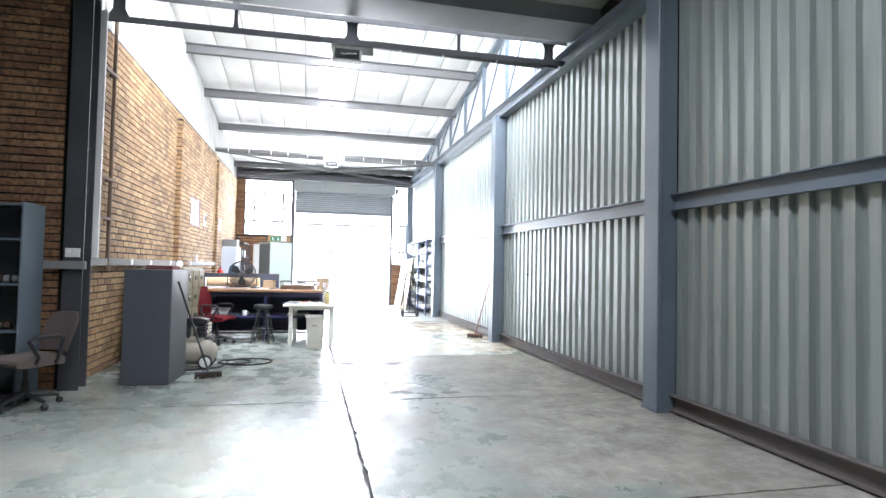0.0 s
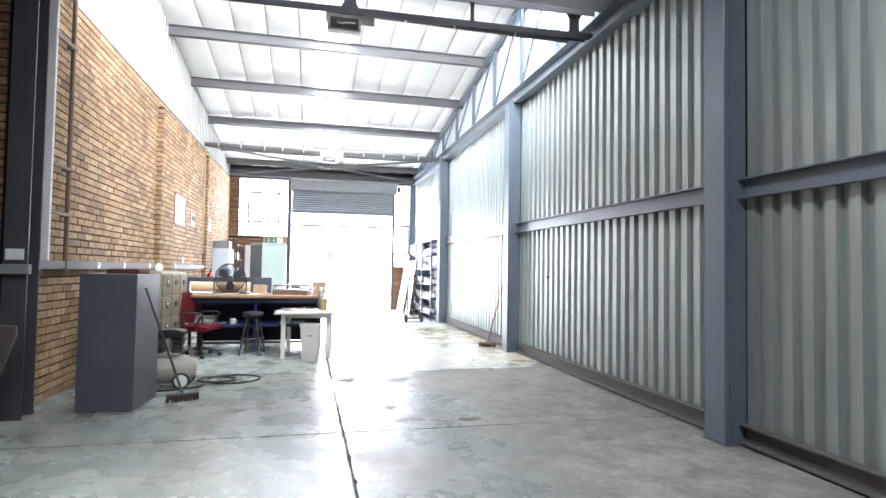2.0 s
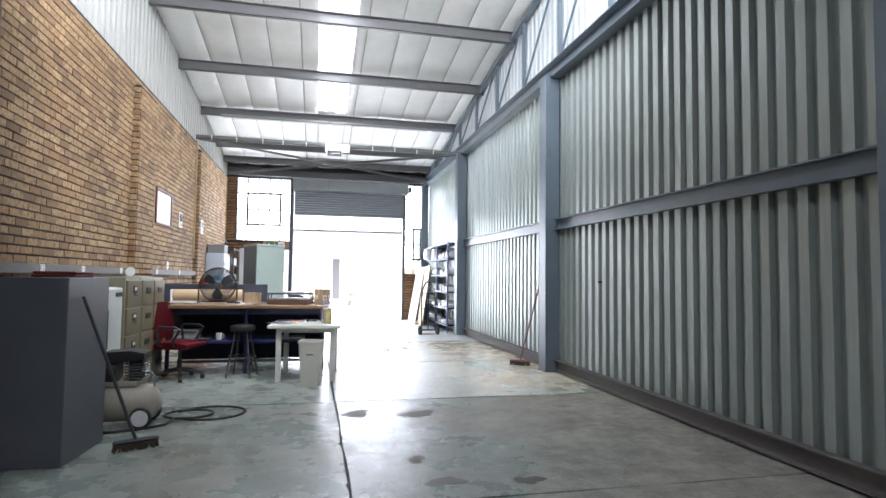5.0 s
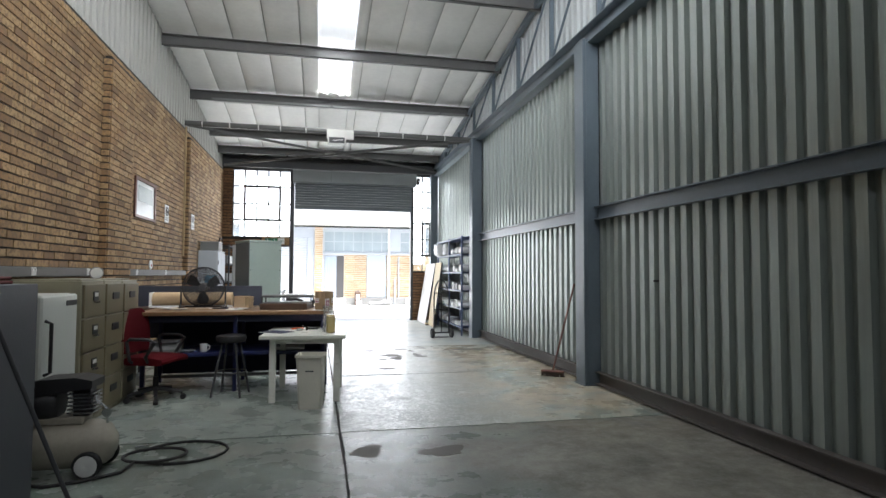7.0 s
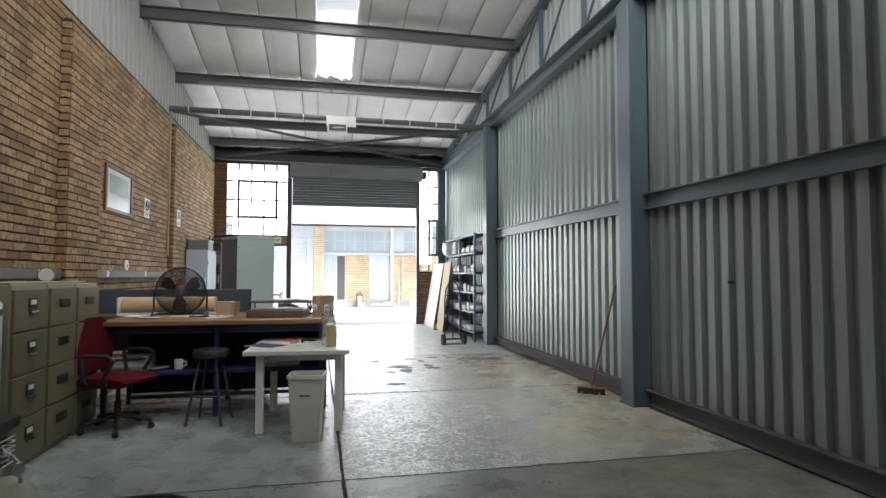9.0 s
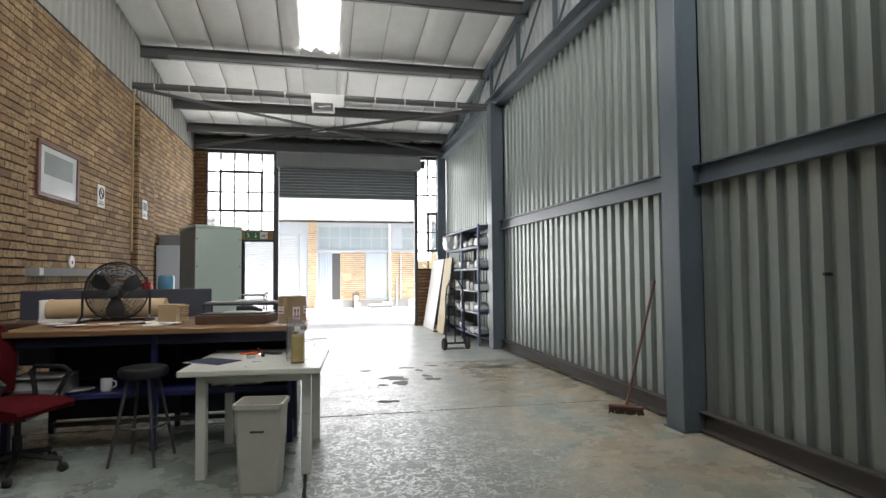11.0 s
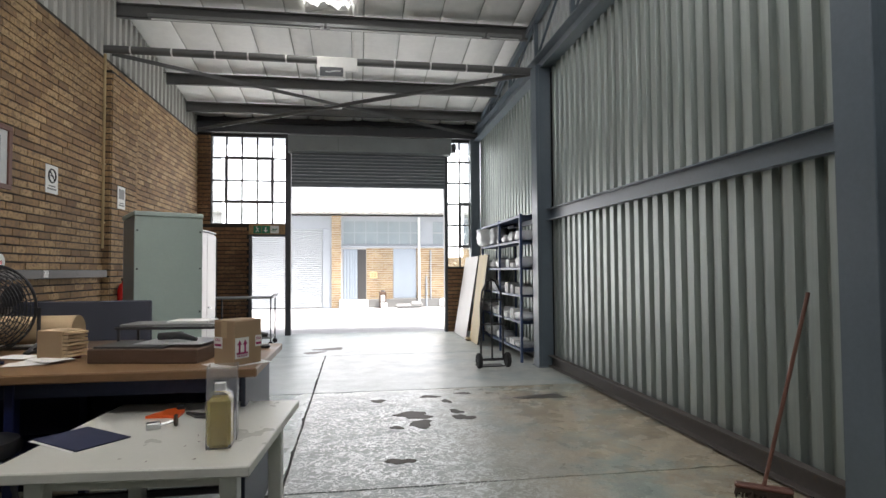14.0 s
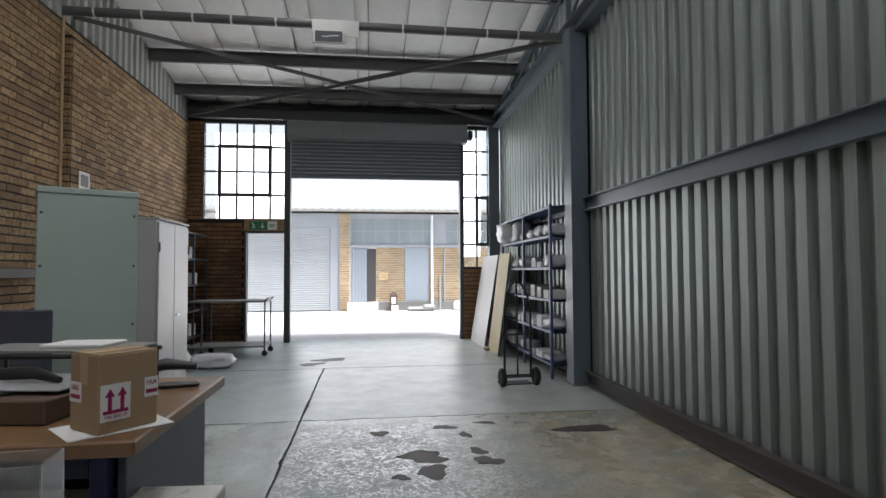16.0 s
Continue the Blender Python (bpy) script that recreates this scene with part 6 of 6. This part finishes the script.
# ---- white table ----
wt_m = pose(-0.50, 10.06, 0, 0, 0, -4)
tw = thing("small_table", wt_m, "cream-white square table with chipped top edges", "table")
part("tabletop", Mesh().box(0, 0.915, 0, 1.03, 0.69, 0.73, 0.005), table_mat, tw)
for p in ((0.12, 0.83, 0.1, 0.12), (0.12, 0.83, 0.9, 0.92), (0.12, 0.14, 0.12, 0.9), (0.81, 0.83, 0.12, 0.9)):
    part("apron", Mesh().box(*p, 0.63, 0.695), table_mat, tw)
for x in (0.1, 0.785):
    for y in (0.08, 0.88):
        part("leg", Mesh().box(x, x + 0.065, y, y + 0.065, 0, 0.695, 0.004), table_mat, tw)


def on_table(name, x, y, rz, label, category):
    return thing(name, pose(x, y, 0.7305, 0, 0, rz), label, category)


nv = on_table("navy_folder", -0.34, 10.45, -38, "navy card folder lying on the table", "folder")
part("cover", Mesh().box(-0.16, 0.16, -0.11, 0.11, 0.0015, 0.006, 0.001), navy_mat, nv)
part("sheet", Mesh().box(-0.165, 0.15, -0.125, 0.1, 0.0, 0.0014), paper_mat, nv)
og = on_table("orange_scraper", -0.11, 10.82, 10, "bright orange plastic scraper", "scraper")
part("blade", Mesh().prism([(-0.1, -0.05), (0.05, -0.09), (0.065, 0.02), (0.05, 0.1), (-0.02, 0.06)], 0.0, 0.012, "z"), orange_mat, og)
part("knob", Mesh().lathe([(0, 0.006), (0.02, 0.006), (0.022, 0.025), (0.012, 0.035), (0, 0.036)], 14, pose(0.045, 0.05, 0)), black_mat, og, "", True)
bs = on_table("black_scraper", 0.03, 10.76, -25, "black plastic spatula blade", "scraper")
part("blade", Mesh().prism([(-0.08, 0.02), (0.02, -0.035), (0.09, -0.03), (0.09, 0.025)], 0.0, 0.012, "z"), black_mat, bs)
pbn = on_table("paint_brush", -0.06, 10.57, 20, "stubby brush with a steel ferrule", "brush")
part("ferrule", Mesh().box(-0.07, -0.01, -0.02, 0.02, 0.0, 0.03, 0.004), chrome_mat, pbn)
part("bristles", Mesh().lathe([(0, -0.01), (0.024, -0.008), (0.028, 0.0), (0.024, 0.008), (0, 0.01)], 14, pose(0.05, 0, 0.028, 0, 90, 0)), brush_mat, pbn, "", True)
part("stem", Mesh().tube([(-0.01, 0, 0.015), (0.045, 0, 0.025)], 0.007, 6), chrome_mat, pbn)
ol_ = on_table("oil_bottle", 0.255, 10.25, 5, "clear square bottle half full of amber oil", "bottle")
part("liquid", Mesh().box(-0.043, 0.043, -0.043, 0.043, 0.004, 0.178, 0.012), oil_mat, ol_)
part("shell", Mesh().prism([(-0.047, 0.002), (0.047, 0.002), (0.047, 0.165), (0.04, 0.185), (0.02, 0.2), (-0.02, 0.2), (-0.04, 0.185), (-0.047, 0.165)], -0.047, 0.047, "y"), clear_mat, ol_)
part("cap", Mesh().lathe([(0.022, 0.2), (0.022, 0.225), (0.0, 0.227)], 16), band_mat, ol_, "", True)
ol_.scale = (1.0, 1.0, 1.12)
jr_ = on_table("clear_jug", 0.235, 10.385, 8, "tall clear plastic sleeve standing behind the bottle", "container")
for a, b, c, d in ((-0.06, 0.06, -0.06, -0.056), (-0.06, 0.06, 0.056, 0.06), (-0.06, -0.056, -0.056, 0.056), (0.056, 0.06, -0.056, 0.056)):
    part("side", Mesh().box(a, b, c, d, 0, 0.3), clear_mat, jr_)
for k in range(6):
    cr = on_table("paint_chip", rng.uniform(-0.2, 0.3), rng.uniform(10.1, 10.5), rng.uniform(0, 90), "tiny brown flake on the table top", "flake")
    cr["group"] = "flakes on the table"
    part("flake", Mesh().prism([(-0.006, 0), (0.0, -0.003), (0.007, 0.0), (0.001, 0.003)], 0, 0.0015, "z"), wood_dark_mat, cr)
wb_ = thing("waste_bin", pose(0.055, 9.86, 0, 0, 0, -8), "dirty white rectangular plastic waste bin under the table", "bin")
sh = Mesh()
lv = [(0.0, 0.13, 0.105), (0.02, 0.135, 0.11), (0.47, 0.165, 0.14), (0.475, 0.178, 0.152), (0.5, 0.178, 0.152), (0.5, 0.16, 0.135), (0.03, 0.128, 0.103)]
for z, a, b in lv:
    sh.v += [(x * a, y * b, z) for x, y in ((-1, -0.85), (-0.85, -1), (0.85, -1), (1, -0.85), (1, 0.85), (0.85, 1), (-0.85, 1), (-1, 0.85))]
sh.f += [(k * 8 + j, k * 8 + (j + 1) % 8, (k + 1) * 8 + (j + 1) % 8, (k + 1) * 8 + j) for k in range(6) for j in range(8)]
sh.f += [tuple(range(8))[::-1], tuple(range(48, 56))]
part("shell", sh, bin_mat, wb_)
part("print_bar", Mesh().box(-0.05, 0.05, -0.1335, -0.126, 0.345, 0.357), dark_steel_mat, wb_)
wb_.scale = (0.85, 0.88, 1.12)

# ---- trolley, sacks ----
tt = thing("trolley_table", pose(-0.8, 19.15, 0), "low steel platform trolley with two pale shelves", "trolley")
part("top_shelf", Mesh().box(-1.25, 0, -0.3, 0.3, 0.9, 0.93, 0.005), trunk_mat, tt)
part("bottom_shelf", Mesh().box(-1.25, 0, -0.3, 0.3, 0.15, 0.18, 0.005), trunk_mat, tt)
for x in (-1.03, -0.02):
    for y in (-0.28, 0.28):
        lg = part("leg", Mesh().tube([(x, y, 0.1), (x, y, 0.93)], 0.014, 8), dark_steel_mat, tt)
        part("castor", Mesh().lathe([(0, -0.015), (0.045, -0.015), (0.05, 0), (0.045, 0.015), (0, 0.015)], 14, pose(x, y, 0.05, 90, 0, 0)), rubber_mat, lg, "", True)
part("push_bar", Mesh().tube([(-0.02, -0.28, 0.92), (0.03, -0.28, 0.97), (0.03, 0.28, 0.97), (-0.02, 0.28, 0.92)], 0.012, 8), dark_steel_mat, tt)
soft_parcel("white_sack", pose(-1.38, 17.85, 0), 0.62, 0.4, 0.2, bag_mat, "plump white sack lying on the floor", "sacks", 31)
soft_parcel("white_sack", pose(-1.75, 17.5, 0), 0.3, 0.3, 0.3, bag_mat, "small white bag beside the cabinet", "sacks", 32)

# ---- shelves by the dark brick wall ----
sv = thing("book_cabinet", pose(-3.7, 6.2, 0), "open-fronted grey steel shelf cabinet against the brick", "cabinet")
part("side", Mesh().box(0, 0.02, 0, 0.46, 0, 1.98, 0.004), steel_mat, sv)
part("side", Mesh().box(0.9, 0.92, 0, 0.46, 0, 1.98, 0.004), steel_mat, sv)
part("back", Mesh().box(0.02, 0.9, 0.44, 0.455, 0, 1.98), dark_steel_mat, sv)
for z in (0.06, 0.72, 1.18, 1.62, 1.96):
    part("shelf", Mesh().box(0.02, 0.9, 0.01, 0.44, z - 0.02, z, 0.003), steel_mat, sv)
for k, (x, z) in enumerate(((0.6, 1.18), (0.75, 1.18), (0.7, 0.72), (0.55, 0.72))):
    bdl = thing("tool_roll", pose(-3.7 + x, 6.4, z), "small dark bundle on the steel shelf", "bundle", "bundles on the shelf")
    part("roll", Mesh().tube([(-0.06, 0, 0.04), (0.06, 0.02, 0.04)], 0.038, 10), grey_bag_mat if k % 2 else wood_dark_mat, bdl, "", True)
    part("strap", Mesh().tube([(-0.012, 0.008, 0.04), (0.012, 0.012, 0.04)], 0.0395, 10), black_mat, bdl)

# ---- damp marks on the floor ----
marks = ((0.52, 8.28, 0.15, 0.14), (1.11, 8.17, 0.17, 0.15), (0.86, 6.78, 0.07, 0.09), (0.98, 6.3, 0.12, 0.09), (1.54, 6.22, 0.1, 0.08), (1.34, 13.43, 0.2, 0.14),
         (1.38, 13.1, 0.13, 0.13), (1.11, 12.12, 0.11, 0.07), (1.02, 14.08, 0.07, 0.1), (1.81, 13.27, 0.11, 0.1), (1.78, 13.5, 0.07, 0.09), (1.75, 13.95, 0.05, 0.09),
         (1.15, 13.02, 0.06, 0.06), (2.85, 13.98, 0.25, 0.14), (0.3, 18.3, 0.25, 0.2), (0.05, 17.9, 0.2, 0.15), (1.6, 14.2, 0.1, 0.08), (2.0, 14.3, 0.1, 0.05))
for k, (x, y, a, b) in enumerate(marks):
    r = random.Random(k)
    ph = [r.uniform(0, 6.28) for _ in range(4)]
    rim = []
    for j in range(28):
        t = 2 * math.pi * j / 28
        s = 1 + 0.22 * math.sin(2 * t + ph[0]) + 0.16 * math.sin(3 * t + ph[1]) + 0.1 * math.sin(5 * t + ph[2]) + 0.06 * math.sin(9 * t + ph[3])
        s *= 0.92
        rim.append((x + a * s * math.cos(t), y + b * s * math.sin(t)))
    setting("damp_patch", Mesh().prism(rim, 0.0004, 0.0016, "z"), damp_mat, "dark damp patch on the concrete floor")

# ---- bricks, laid last ----
BL, BH, MJ, PJ = 0.226, 0.0675, 0.018, 0.008


def lay_bricks(parent, place, u0, u1, z0, z1, single=None, skip=None, seed=5, mat=None, mat_one=None):
    """Running-bond stretchers on a wall face. place(u, z, out) gives a point; single picks bricks that become parts."""
    r = random.Random(seed)
    vs, fs, count, shared = [], [], 0, {}
    course, z = 0, z0 + 0.006
    while z + BH < z1:
        u = u0 + 0.004 - (0.5 * (BL + PJ) if course % 2 else 0)
        while u < u1 - 0.03:
            a, b = max(u, u0 + 0.004), min(u + BL, u1 - 0.004)
            u += BL + PJ
            if b - a < 0.04 or (skip and skip((a + b) / 2, z + BH / 2)):
                continue
            out = 0.018 + r.uniform(-0.003, 0.003)
            lift = r.uniform(-0.002, 0.002)
            if single and count < 300 and single((a + b) / 2, z) and b - a > BL - 0.002:
                count += 1
                if "m" not in shared:
                    p0 = Vector(place(0, 0, 0))
                    corners = [Vector(place(uu, zz, oo)) - p0 for uu in (0, BL) for zz in (0, BH) for oo in (-0.012, 0.018)]
                    q = Mesh().add(corners, [(0, 1, 3, 2), (4, 6, 7, 5), (0, 4, 5, 1), (2, 3, 7, 6), (0, 2, 6, 4), (1, 5, 7, 3)])
                    shared["m"] = q.data("brick", mat_one)
                ob = new("brick", shared["m"])
                ob.parent = parent
                ob.location = Vector(place(a, z + lift, out - 0.018))
                continue
            k = len(vs)
            vs += [place(uu, zz + lift, oo) for uu in (a, b) for zz in (z, z + BH) for oo in (-0.004, out)]
            fs += [tuple(i + k for i in q) for q in ((0, 1, 3, 2), (4, 6, 7, 5), (0, 4, 5, 1), (2, 3, 7, 6), (1, 5, 7, 3))]
        z += BH + MJ
        course += 1
    m = Mesh()
    m.v, m.f = vs, fs
    ob = part("brickwork", m, mat, parent)
    ob["kind"] = "stuff"


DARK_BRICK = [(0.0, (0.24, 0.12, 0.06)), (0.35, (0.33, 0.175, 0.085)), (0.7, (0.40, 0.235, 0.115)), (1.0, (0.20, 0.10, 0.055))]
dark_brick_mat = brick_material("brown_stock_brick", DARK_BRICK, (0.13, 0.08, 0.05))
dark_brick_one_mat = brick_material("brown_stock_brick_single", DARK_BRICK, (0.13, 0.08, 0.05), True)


def obj(name):
    return bpy.data.objects[name]


PIERS = ((11.70, 12.62), (16.15, 17.05))
lay_bricks(obj("wall_west"), lambda u, z, o: (LEFT + o, u, z), 7.2, 20.69, 0, BRICK_TOP,
           lambda u, z: 8.0 < u < 11.5 and 1.45 < z < 3.3, lambda u, z: any(a < u < b for a, b in PIERS) and z < 4.2, 5, brick_mat, brick_one_mat)
for nm, (a, b) in zip(("pier_1", "pier_2"), PIERS):
    lay_bricks(obj(nm), lambda u, z, o: (LEFT + 0.095 + o, u, z), a, b, 0, 4.22, lambda u, z: z > 1.0, None, 8, brick_mat, brick_one_mat)
    lay_bricks(obj(nm), lambda u, z, o, a=a: (LEFT + 0.004 + u, a - o, z), 0, 0.095, 0, 4.22, None, None, 9, brick_mat, brick_one_mat)
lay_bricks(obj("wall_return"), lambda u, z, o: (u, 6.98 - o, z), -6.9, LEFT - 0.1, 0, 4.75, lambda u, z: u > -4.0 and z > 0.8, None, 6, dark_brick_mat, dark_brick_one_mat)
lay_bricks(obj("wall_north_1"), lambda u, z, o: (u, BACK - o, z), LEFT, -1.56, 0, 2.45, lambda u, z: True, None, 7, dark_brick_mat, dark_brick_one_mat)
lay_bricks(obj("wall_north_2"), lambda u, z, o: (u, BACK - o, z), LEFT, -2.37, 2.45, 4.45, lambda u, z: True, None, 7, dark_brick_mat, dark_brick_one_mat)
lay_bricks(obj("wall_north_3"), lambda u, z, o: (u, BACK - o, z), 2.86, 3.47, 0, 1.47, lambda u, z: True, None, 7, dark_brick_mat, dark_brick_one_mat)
FAR_BRICK = [(0.0, (0.36, 0.25, 0.14)), (0.4, (0.48, 0.37, 0.22)), (0.8, (0.55, 0.45, 0.29)), (1.0, (0.32, 0.21, 0.11))]
far_brick_mat = brick_material("pale_yellow_brick", FAR_BRICK, (0.42, 0.33, 0.22))
far_brick_one_mat = brick_material("pale_yellow_brick_single", FAR_BRICK, (0.42, 0.33, 0.22), True)
far = [c for c in op.children if c.name.startswith("wall")][0]
for u0_, u1_ in ((1.14, 2.16), (3.06, 8.9)):
    lay_bricks(far, lambda u, z, o: (u, -o, z), u0_, u1_, 0.3, 2.28, None, None, 12, far_brick_mat, far_brick_one_mat)
pier_far = [c for c in op.children if c.name.startswith("pier")][0]
lay_bricks(pier_far, lambda u, z, o: (u, -0.12 - o, z), -0.17, 0.19, 0.0, 3.5, lambda u, z: True, None, 13, far_brick_mat, far_brick_one_mat)
